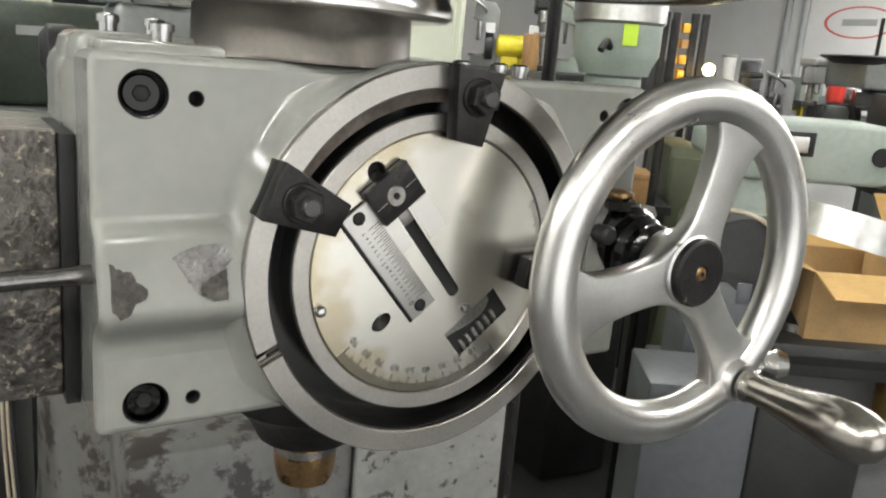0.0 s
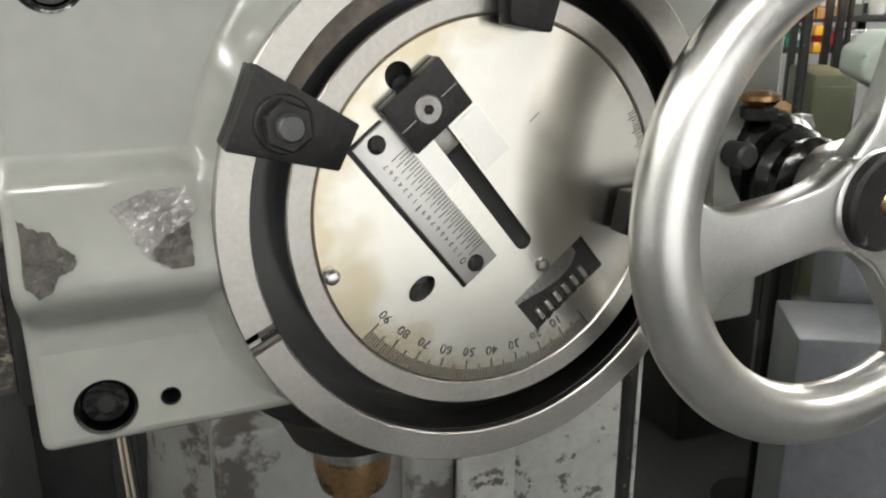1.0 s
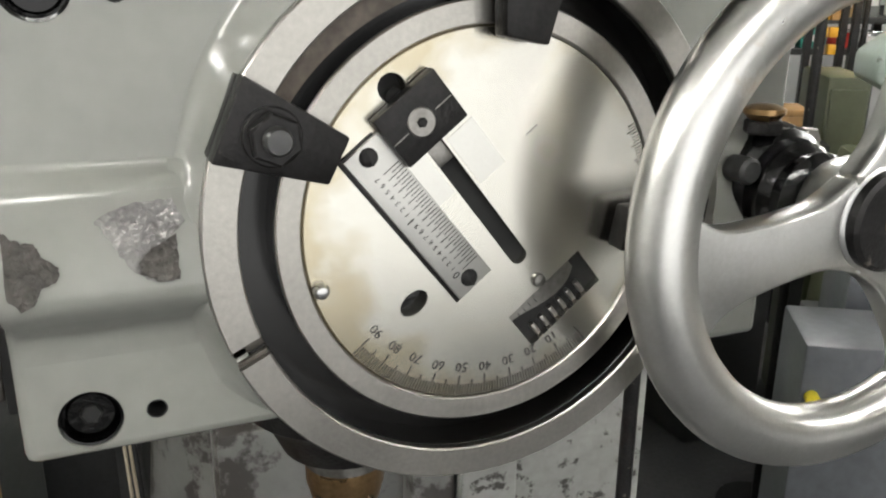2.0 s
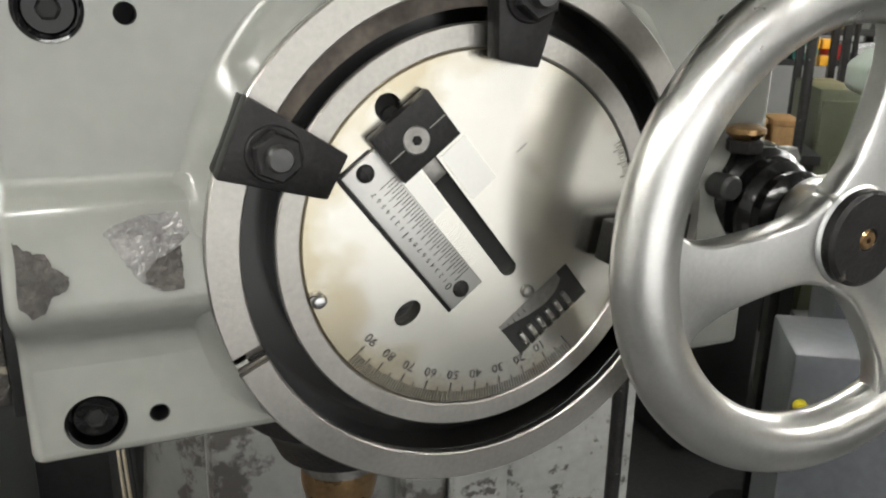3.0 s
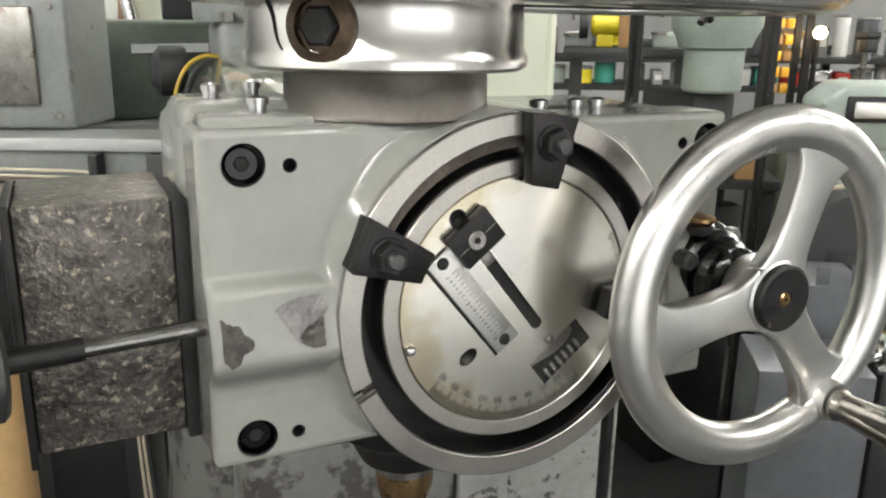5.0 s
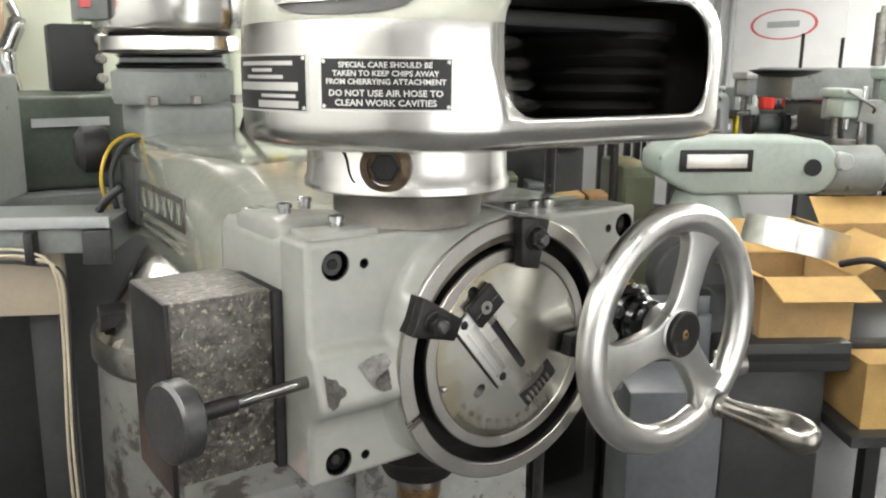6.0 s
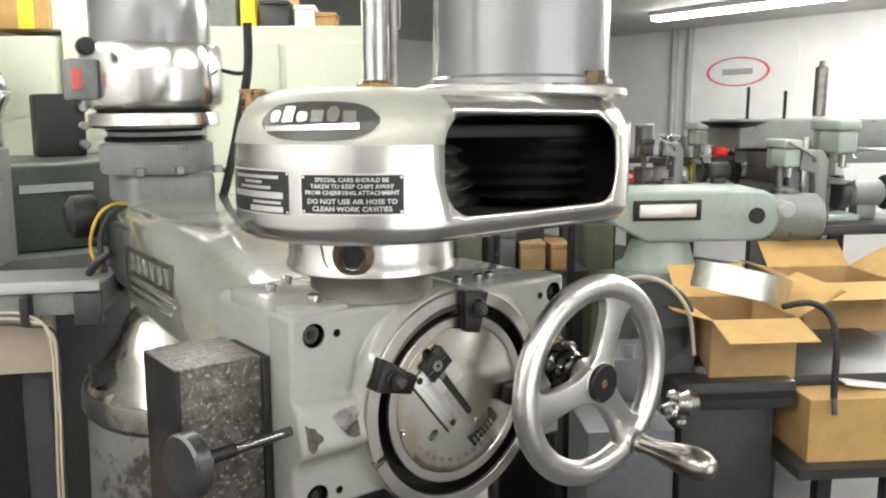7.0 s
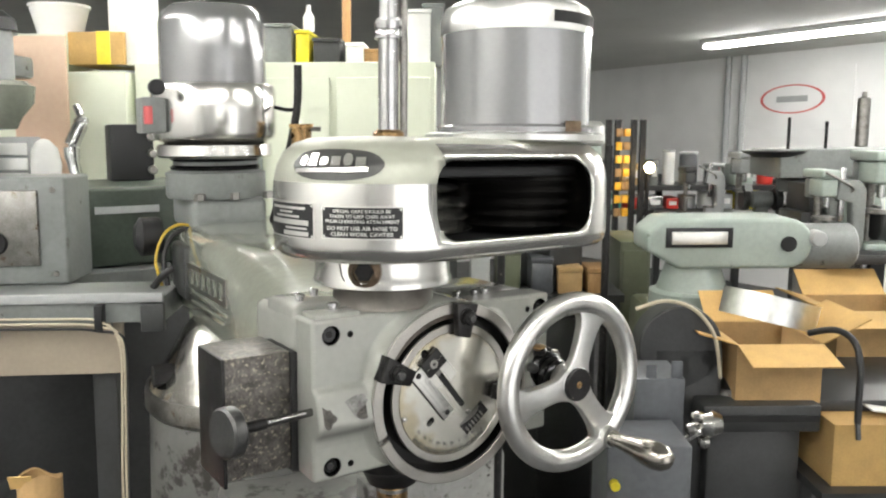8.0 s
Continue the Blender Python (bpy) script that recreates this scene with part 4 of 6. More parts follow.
def plate(name, x, y, z, w, h, yaw, lines, label):
    """A riveted plate on the housing; lines of (kind, text, size, dz)."""
    t = thing(name, (x, y, z), label, "plate")
    base = Matrix.Translation((x, y, z)) @ Matrix.Rotation(radians(yaw), 4, "Z")
    R = 0.1125
    def bent(bm, lift):
        for v in bm.verts:
            # bend round the housing's end
            a = v.co.x / R
            rad = R + lift - v.co.y
            v.co = Vector((rad * math.sin(a), -rad * math.cos(a) + R, v.co.z))
        return move(bm, base)
    def strip(x0, x1, z0, z1, y0, y1):
        bm = bmesh.new()
        n = max(2, int((x1 - x0) / 0.003))
        v = [[bm.verts.new((x0 + (x1 - x0) * k / n, yy, zz)) for yy, zz in ((y0, z0), (y0, z1), (y1, z1), (y1, z0))] for k in range(n + 1)]
        for p, q in zip(v, v[1:]):
            for j in range(4):
                i = (j + 1) % 4
                bm.faces.new((p[j], p[i], q[i], q[j]))
        bm.faces.new(v[0]); bm.faces.new(v[-1][::-1])
        return bm
    part("frame", bent(strip(-w / 2, w / 2, -h / 2, h / 2, -0.0006, 0.001), 0), M["plate_letters"], t)
    part("field", bent(strip(-w / 2 + 0.0012, w / 2 - 0.0012, -h / 2 + 0.0012, h / 2 - 0.0012, -0.0008, 0.001), 0), M["plate_black"], t)
    for kind, text, size, dz, wide in lines:
        if kind == "text":
            bm = letters(text, size, pose(0, -0.00085, dz, 90), 0.0001, 0.022)
            bmesh.ops.scale(bm, vec=(wide, 1, 1), verts=bm.verts)
        else:
            bm = strip(text[0], text[1], dz - size / 2, dz + size / 2, -0.001, 0)
        part("lettering" if kind == "text" else "bar", bent(bm, 0), M["plate_letters"], t, smooth=False)
    for sx in (-1, 1):
        for sz in (-1, 1):
            part("rivet", bent(move(lathe([(0, 0.0016), (0.001, 0.0013), (0.0013, 0.0006), (0, 0.0006)], (0, 0, 0), "y", 10), Matrix.Translation((sx * (w / 2 - 0.0027), 0, sz * (h / 2 - 0.0027)))), 0), M["plate_letters"], t)


def on_end(a, z):
    """A place on the round end of the belt housing."""
    return SX + 0.1127 * math.cos(radians(a)), SY + 0.1127 * math.sin(radians(a)), z


x, y, z = on_end(230, 1.6405)
plate("warning_plate", x, y, z, 0.078, 0.0305, 230 - 270, [
    ("text", "SPECIAL CARE SHOULD BE", 0.0043, 0.0105, 1.05),
    ("text", "TAKEN TO KEEP CHIPS AWAY", 0.0043, 0.0058, 1.05),
    ("text", "FROM CHERRYING ATTACHMENT", 0.0043, 0.0012, 1.05),
    ("text", "DO NOT USE AIR HOSE TO", 0.0050, -0.0052, 1.08),
    ("text", "CLEAN WORK CAVITIES", 0.0050, -0.0106, 1.08)], "black warning plate with bright raised capital letters")
x, y, z = on_end(185, 1.6405)
plate("data_plate", x, y, z, 0.082, 0.034, 185 - 270, [
    ("bar", (-0.03, 0.03), 0.0025, 0.0115, 1), ("bar", (-0.012, 0.012), 0.002, 0.0075, 1), ("bar", (-0.02, 0.022), 0.0022, 0.0035, 1),
    ("bar", (-0.034, 0.034), 0.0048, -0.002, 1), ("bar", (0.0, 0.032), 0.002, -0.0075, 1), ("bar", (-0.004, 0.034), 0.0042, -0.0125, 1)], "black maker's data plate with blank bright fields")


# ---- motor and draw bar ----
def motor():
    t = thing("motor", (MX, MY, 1.7225), "grey enamelled electric motor with a domed cap", "motor")
    R = 0.0855
    part("shell", lathe([(0, 1.722), (R + 0.004, 1.722), (R + 0.004, 1.728), (R, 1.731), (R, 1.831), (0, 1.831)], (MX, MY, 0), "z", 72), M["motor_grey"], t)
    cap = part("cap", lathe([(0, 1.831), (R + 0.0012, 1.831), (R + 0.0012, 1.848), (R - 0.003, 1.859), (R - 0.014, 1.866), (0.05, 1.868), (0, 1.868)], (MX, MY, 0), "z", 72), M["cast_alu"], t, "bright domed end cap")
    bm = bmesh.new()
    n = 14
    v = []
    for k in range(n + 1):
        a = radians(258 + 62 * k / n)
        v.append([bm.verts.new((MX + r * math.cos(a), MY + r * math.sin(a), z)) for r, z in ((R - 0.006, 1.838), (R - 0.006, 1.850), (R + 0.0016, 1.850), (R + 0.0016, 1.838))])
    for p, q in zip(v, v[1:]):
        for j in range(4):
            i = (j + 1) % 4
            bm.faces.new((p[j], p[i], q[i], q[j]))
    bm.faces.new(v[0]); bm.faces.new(v[-1][::-1])
    part("vent_slot", bm, M["dark"], cap)
    part("fan_guard", lathe([(0, 1.868), (0.055, 1.868), (0.055, 1.876), (0.05, 1.88), (0, 1.88)], (MX, MY, 0), "z", 48), M["black_steel"], t)
    d = thing("draw_bar", ((SX + 0.007), SY, 1.714), "polished steel draw bar standing out of the belt housing", "draw bar")
    part("bar", cyl(0.0105, 1.714, 2.0, ((SX + 0.007), SY, 0), "z", 28), M["bright_steel"], d)
    part("side_rod", cyl(0.004, 1.714, 2.0, ((SX + 0.007) + 0.016, SY - 0.004, 0), "z", 16), M["old_steel"], d)
    part("collar", lathe([(0.0105, 1.815), (0.0145, 1.815), (0.0150, 1.822), (0.0138, 1.824), (0.0150, 1.828), (0.0145, 1.835), (0.0105, 1.835)], ((SX + 0.007), SY, 0), "z", 28), M["bright_steel"], d)
    part("foot", lathe([(0, 1.714), (0.0165, 1.714), (0.0165, 1.720), (0.013, 1.723), (0, 1.723)], ((SX + 0.007), SY, 0), "z", 28), M["brass"], d)


in_place(RAISED, motor)


# ---- rough block and locking rod at the side of the head ----
def side_block():
    t = thing("rough_block", (-0.2, 0.08, 1.4), "rough mottled cast iron block with machined top edge", "iron block")
    bm = box(-0.2335, -0.1668, 0.037, 0.112, 1.392, 1.5110, 0.0012)
    part("block", bm, M["rough_cast"], t)
    # near-black strip: shade of the gap between block and plate, put into colour
    part("gap_shade", box(-0.1665, -0.1598, 0.034, 0.10, 1.388, 1.510, 0.001), M["dark"], t, "near-black strip standing in for the shaded gap beside the block")
    part("end_plate", box(-0.2375, -0.2338, 0.030, 0.1, 1.388, 1.5130, 0.0008), M["black_steel"], t)
    r = thing("locking_rod", (-0.2, 0.01, 1.46), "steel rod with a flat round knob", "rod")
    a, b = Vector((-0.155, 0.0045, 1.457)), Vector((-0.240, -0.013, 1.4595))
    part("rod", tube([a, b], 0.0040, 16, False), M["rod_steel"], r)
    d = (b - a).normalized()
    turn = Matrix.Translation(b) @ d.to_track_quat("Z", "Y").to_matrix().to_4x4()
    part("sleeve", lathe([(0, -0.03), (0.0052, -0.03), (0.0052, 0.0), (0, 0.0)], (0, 0, 0), turn, 20), M["black_steel"], r)
    part("knob", lathe([(0, 0.0), (0.021, 0.0), (0.023, 0.002), (0.023, 0.012), (0.021, 0.014), (0, 0.014)], (0, 0, 0), turn, 40), M["dark_steel"], r, "flat round dark steel knob")


side_block()


# ---- the shop round the machine: its grid is square to the last camera pose, to fit its view ----
def sthing(name, a, d, z, label, category, group=""):
    PLACE["m"] = SHOP
    ob = thing(name, (a, d, z), label, category, group)
    PLACE["m"] = None
    return ob


def spart(name, bm, mat, parent, label="", smooth=True):
    PLACE["m"] = SHOP
    ob = part(name, bm, M[mat], parent, label, smooth)
    PLACE["m"] = None
    return ob


# ---- arm, turret and column that carry the head ----
def arm_and_turret():
    t = thing("column", (-0.03, 0.6, 0.0), "grey-green machine column with a round turret, paint chipped and rusty", "machine column")
    part("turret_cone", lathe([(0.0, 1.42), (0.10, 1.42), (0.112, 1.41), (0.15, 1.345), (0.168, 1.325), (0.172, 1.318), (0.0, 1.318)], (-0.03, 0.6, 0), "z", 72), M["turret_steel"], t, "bright worn turret cone")
    part("turret_flange", lathe([(0, 1.318), (0.176, 1.318), (0.178, 1.310), (0.178, 1.288), (0.172, 1.28), (0, 1.28)], (-0.03, 0.6, 0), "z", 72), M["old_steel"], t, "brown oily turret flange")
    part("post", lathe([(0, 1.28), (0.170, 1.28), (0.172, 1.262), (0.176, 1.05), (0.2, 0.8), (0.24, 0.2), (0.26, 0.0), (0, 0.0)], (-0.03, 0.6, 0), "z", 64), M["chipped_grey"], t, "chipped grey column post")
    b = part("turret_bolt", hexagon(0.018, 0, 0.03, (-0.2, 0.58, 1.345), "x"), M["black_steel"], t)
    # this black hexagon stands in for a dark opening in the cone
    part("turret_bolt", hexagon(0.02, 0, 0.02, (-0.13, 0.455, 1.345), "y"), M["black_steel"], t)
    part("knee", join(box(-0.14, 0.11, 0.30, 0.45, 0.0, 1.21, 0.012), box(0.02, 0.06, 0.27, 0.31, 0.0, 1.24, 0.005)), M["chipped_grey"], t, "grey painted knee with dark chips")
    part("knee_strip", box(0.062, 0.115, 0.262, 0.31, 0.0, 1.24, 0.004), M["specked_grey"], t, "grey ground strip")
    part("knee_side", box(0.118, 0.26, 0.29, 0.45, 0.0, 1.235, 0.006), M["specked_grey"], t)
    a = thing("overarm", (-0.02, 0.6, 1.42), "glossy grey-green cast overarm with a worn maker's plate", "overarm")
    bm = bmesh.new()
    rows = []
    for y, half, cx, z0, z1, rr in ((0.13, 0.06, -0.045, 1.43, 1.502, 0.035), (0.2, 0.075, -0.04, 1.42, 1.516, 0.045), (0.30, 0.098, -0.028, 1.415, 1.534, 0.06), (0.38, 0.116, -0.010, 1.415, 1.549, 0.065), (0.45, 0.122, -0.004, 1.413, 1.556, 0.05),
                                    (0.6, 0.125, 0.0, 1.412, 1.56, 0.045), (0.74, 0.122, 0.0, 1.415, 1.56, 0.045), (0.86, 0.105, -0.01, 1.43, 1.555, 0.045), (0.90, 0.08, -0.01, 1.45, 1.54, 0.04)):
        row = []
        for cxx, czz, a0 in ((half - rr, z1 - rr, 0), (-half + rr, z1 - rr, 90), (-half + 0.012, z0 + 0.012, 180), (half - 0.012, z0 + 0.012, 270)):
            rad = rr if a0 < 180 else 0.012
            for k in range(7):
                q = radians(a0 + 15 * k)
                row.append(bm.verts.new((cx + cxx + rad * math.cos(q), y, czz + rad * math.sin(q))))
        rows.append(row)
    for p, q in zip(rows, rows[1:]):
        for j in range(len(p)):
            i = (j + 1) % len(p)
            bm.faces.new((p[j], p[i], q[i], q[j]))
    bm.faces.new(rows[0])
    bm.faces.new(rows[-1][::-1])
    part("casting", bm, M["green_paint"], a, angle=60)
    # maker's plate as plain shapes, tilted on the flank
    tilt = Matrix.Translation((-0.1265, 0.535, 1.490)) @ Matrix.Rotation(radians(-2), 4, "X")
    pl = part("maker_plate", move(box(-0.001, 0.001, -0.12, 0.12, -0.02, 0.02, 0.0008), tilt), M["old_steel"], a, "worn maker's plate")
    for k in range(6):
        part("letter_bar", move(box(-0.0018, -0.001, -0.105 + 0.036 * k, -0.08 + 0.036 * k, -0.012, 0.012, 0.0003), tilt), M["green_paint"], pl)
    for k in (0, 1):
        part("trim_strip", move(box(-0.0012, 0.001, -0.12 + 0.02 * k, 0.12, -0.034 - 0.013 * k, -0.029 - 0.013 * k, 0.0005), tilt), M["aluminium"], a, "bright trim strip")
    # rear bracket with the round clamp
    part("clamp_block", box(-0.132, -0.10, 0.66, 0.76, 1.44, 1.53, 0.008), M["machine_dark"], a)
    part("clamp_drum", lathe([(0, 0.0), (0.03, 0.0), (0.034, 0.006), (0.034, 0.035), (0.02, 0.045), (0, 0.045)], (-0.14, 0.80, 1.535), Matrix.Rotation(radians(-90), 4, "Y"), 32), M["rubber"], a, "black plastic conduit drum")


M["chipped_grey"] = material("chipped_grey_enamel", (0.125, 0.125, 0.118), 0.35, 0, 0.1, 8, 0.1, 80, (0.03, 0.026, 0.023), 17, 0.52, 0.4)
M["pale_grey"] = material("pale_grey_enamel", (0.38, 0.39, 0.39), 0.4, 0, 0.06, 10, 0.05, 80)
in_place(REAR, arm_and_turret)


def second_head():
    x, y = -0.04, 0.80
    t = thing("rear_head", (x, y, 1.56), "second milling head with bright motor collar and grey motor", "milling head")
    part("saddle", box(-0.10, 0.03, 0.72, 0.90, 1.545, 1.602, 0.012, 3), M["machine_grey"], t)
    part("lower_body", lathe([(0, 1.60), (0.085, 1.60), (0.088, 1.606), (0.088, 1.645), (0.075, 1.65), (0.074, 1.67), (0.095, 1.672), (0.095, 1.69), (0, 1.69)], (x, y, 0), "z", 48), M["machine_grey"], t)
    part("pulley", lathe([(0, 1.648), (0.078, 1.65), (0.08, 1.655), (0.07, 1.662), (0.08, 1.669), (0, 1.67)], (x, y, 0), "z", 48), M["black_oil"], t)
    part("skirt", lathe([(0, 1.672), (0.098, 1.672), (0.102, 1.676), (0.1, 1.694), (0.085, 1.698), (0, 1.698)], (x, y, 0), "z", 64), M["aluminium"], t)
    part("collar", lathe([(0, 1.698), (0.09, 1.698), (0.106, 1.706), (0.109, 1.715), (0.109, 1.79), (0.105, 1.799), (0.09, 1.802), (0, 1.802)], (x, y, 0), "z", 64), M["aluminium"], t, "polished aluminium motor collar")
    part("motor", lathe([(0, 1.80), (0.091, 1.80), (0.092, 1.806), (0.092, 1.905), (0.088, 1.922), (0.078, 1.934), (0.06, 1.938), (0, 1.938)], (x, y, 0), "z", 64), M["motor_grey"], t, "grey domed electric motor")
    sw = part("switch_box", box(-0.175, -0.135, 0.74, 0.80, 1.715, 1.775, 0.004), M["machine_grey"], t)
    part("switch_knob", cyl(0.013, -0.72, -0.70, (-0.155, 0, 1.79), "y", 20, 0.003), M["rubber"], sw)
    part("switch_lamp", box(-0.172, -0.158, 0.734, 0.741, 1.73, 1.76, 0.002), M["faded_red"], sw)
    part("pull_lever", tube([(0.05, 0.75, 1.60), (0.075, 0.71, 1.602), (0.10, 0.68, 1.603)], 0.004), M["old_steel"], t)
    part("lever_ball", lathe([(0, -0.009), (0.006, -0.007), (0.009, 0), (0.006, 0.007), (0, 0.009)], (0.106, 0.674, 1.604), "z", 16), M["rubber"], t)
    for k in range(3):
        part("cap_bolt", hexagon(0.010, 1.60, 1.612, (-0.09 + 0.06 * k, 0.715, 0), "z"), M["old_steel"], t)


in_place(REAR, second_head)


# ---- shelf, cables and boxes beside the column ----
def cable_shelf():
    t = thing("cable_shelf", (-0.5, 0.7, 1.40), "grey steel cable shelf with cables tied along its edge", "shelf")
    part("beam", box(-1.2, -0.165, 0.665, 0.80, 1.412, 1.455, 0.003), M["machine_grey"], t)
    part("lip", box(-1.2, -0.165, 0.655, 0.664, 1.447, 1.462, 0.002), M["pale_grey"], t)
    part("end_bracket", box(-0.20, -0.163, 0.65, 0.664, 1.40, 1.445, 0.002), M["machine_dark"], t)
    for k, (m, dz) in enumerate((("cable_tan", 0.0), ("cable_tan", 0.008), ("rubber", 0.016))):
        c = thing("cable", (-0.3, 0.64, 1.42), "tan sheathed cable tied along the shelf, hanging down", "cable", "cables on the shelf")
        part("sheath", tube([(-1.2, 0.648, 1.432 - dz), (-0.7, 0.646, 1.428 - dz), (-0.34, 0.645, 1.425 - dz), (-0.262, 0.643, 1.420 - dz), (-0.232 + dz * 0.6, 0.64, 1.39), (-0.228 + dz * 0.6, 0.635, 1.3), (-0.232 + dz * 0.8, 0.63, 1.1), (-0.215 + dz, 0.62, 0.8), (-0.2, 0.62, 0.4), (-0.2, 0.62, 0.02)], 0.0020, 8), M[m], c)
    for x in (-0.62, -0.44, -0.262):
        part("tie", box(x - 0.006, x + 0.006, 0.638, 0.66, 1.405, 1.446, 0.002), M["rubber"], t)
    part("leg", box(-1.15, -1.11, 0.70, 0.76, 0.0, 1.412, 0.002), M["machine_grey"], t)
    part("leg", box(-0.31, -0.27, 0.74, 0.79, 0.0, 1.412, 0.002), M["machine_dark"], t)
    p = thing("manila_panel", (-0.35, 0.72, 1.30), "plain tan fibreboard panel hung under the shelf", "panel")
    part("sheet", box(-0.455, -0.245, 0.70, 0.715, 1.318, 1.411, 0.002), M["manila"], p)
    for x in (-0.44, -0.26):
        part("hook", tube([(x, 0.708, 1.38), (x, 0.697, 1.39), (x, 0.70, 1.413)], 0.002, 8), M["old_steel"], p)
    b = thing("control_box", (-0.47, 0.8, 1.4555), "grey steel control cabinet with dials, on the shelf", "control box")
    part("case", box(-0.63, -0.355, 0.78, 0.90, 1.4555, 1.642, 0.006, 3), M["machine_grey"], b)
    part("face", box(-0.62, -0.40, 0.772, 0.7795, 1.49, 1.62, 0.002), M["old_steel"], b)
    part("dial", cyl(0.02, -0.772, -0.764, (-0.47, 0, 1.53), "y", 24, 0.002), M["plate_black"], b)
    part("screw", cyl(0.005, -0.78, -0.776, (-0.375, 0, 1.62), "y", 12, 0.001), M["old_steel"], b)
    part("screw", cyl(0.005, -0.78, -0.776, (-0.375, 0, 1.475), "y", 12, 0.001), M["old_steel"], b)
    y = thing("conduit", (-0.17, 0.75, 1.455), "yellow and black flexible conduits looping behind the shelf", "conduit")
    part("yellow_hose", tube([(-0.190, 0.75, 1.456), (-0.199, 0.75, 1.50), (-0.190, 0.77, 1.54), (-0.168, 0.79, 1.556), (-0.14, 0.80, 1.55)], 0.0027, 10), M["cable_yellow"], y)
    part("black_hose", tube([(-0.180, 0.75, 1.456), (-0.188, 0.76, 1.50), (-0.178, 0.775, 1.535), (-0.158, 0.79, 1.548), (-0.135, 0.80, 1.545)], 0.0042, 10), M["rubber"], y)
    part("lower_hose", tube([(-0.20, 0.73, 1.456), (-0.185, 0.73, 1.475), (-0.165, 0.73, 1.49)], 0.006, 10), M["rubber"], y)
    r = thing("cardboard_tube", (-0.272, 0.42, 0.0), "brown cardboard tube with a torn top, standing on the floor", "cardboard tube")
    bm = lathe([(0.0255, 0.0), (0.028, 0.0), (0.028, 1.268), (0.0255, 1.268)], (-0.272, 0.42, 0), "z", 32, close=True)
    for v in bm.verts:
        if v.co.z > 1:
            v.co.z += 0.02 * noise.noise(v.co * 30)
    part("tube_wall", bm, M["cardboard"], r)
    part("torn_flap", move(box(-0.018, 0.012, -0.001, 0.001, -0.010, 0.010), Matrix.Translation((-0.282, 0.394, 1.266)) @ Matrix.Rotation(radians(20), 4, "X")), M["cardboard_light"], r)
    s = thing("leaflet", (-0.40, 0.30, 1.1), "red and white striped paper bag leaning on the tube", "paper bag")
    lean = Matrix.Translation((-0.40, 0.36, 1.12)) @ Matrix.Rotation(radians(25), 4, "Y") @ Matrix.Rotation(radians(-20), 4, "X")
    part("sheet", move(box(-0.06, 0.05, -0.008, 0.008, -0.14, 0.10, 0.004), lean), M["paper"], s)
    for k in range(4):
        part("red_stripe", move(box(-0.055 + 0.028 * k, -0.042 + 0.028 * k, -0.0095, -0.0083, -0.13, 0.09), lean), M["red"], s)
    part("stand", box(-0.46, -0.345, 0.30, 0.42, 0.0, 0.985, 0.003), M["machine_dark"], s, "dark stand under the bag")
    # machine at the far side of the shelf
    w = thing("vertical_machine", (-0.62, 0.55, 0.0), "olive-grey machine slide with bright crank, partly seen", "machine")
    part("slide", join(box(-0.72, -0.475, 0.52, 0.72, 1.1, 1.30, 0.015, 3), box(-0.70, -0.50, 0.50, 0.7, 1.30, 1.355, 0.01)), M["machine_grey"], w)
    part("body", box(-0.78, -0.46, 0.5, 0.8, 0.0, 1.1, 0.01), M["machine_dark"], w)
    part("boss", cyl(0.035, -0.53, -0.49, (-0.545, 0, 1.26), "y", 28, 0.004), M["machine_grey"], w)
    part("crank", tube([(-0.545, 0.49, 1.26), (-0.55, 0.47, 1.30), (-0.56, 0.465, 1.36)], 0.008), M["bright_steel"], w)


in_place(REAR @ Matrix.Translation((-0.2, 0.66, 0)) @ Matrix.Rotation(radians(-25), 4, "Z") @ Matrix.Translation((0.2, -0.66, 0)), cable_shelf)


def back_lathe():
    # dim lathe behind the shelf
    g = thing("dark_machine", (-0.4, 1.3, 0.0), "dark green lathe bed standing behind the shelf", "machine")
    part("bed", box(-1.3, 0.02, 1.15, 1.5, 1.43, 1.60, 0.01, 3), M["dark_green"], g)
    part("name_bar", box(-0.21, -0.08, 1.142, 1.149, 1.545, 1.56), M["pale_grey"], g)
    part("chip_pan", box(-1.3, 0.0, 1.1, 1.5, 1.38, 1.428, 0.004), M["machine_grey"], g)
    part("stand", box(-1.25, -0.02, 1.15, 1.45, 0.0, 1.38, 0.01), M["machine_dark"], g)
    k = thing("black_box", (-0.1, 1.4, 1.63), "black electrical box on the lathe bed", "electrical box")
    part("case", box(-0.145, -0.045, 1.38, 1.46, 1.60, 1.735, 0.005), M["rubber"], k)
    for z in (1.625, 1.665, 1.705):
        part("push_button", cyl(0.011, -1.385, -1.365, (-0.05, 0, z), "y", 16, 0.003), M["old_steel"], k)


in_place(REAR, back_lathe)


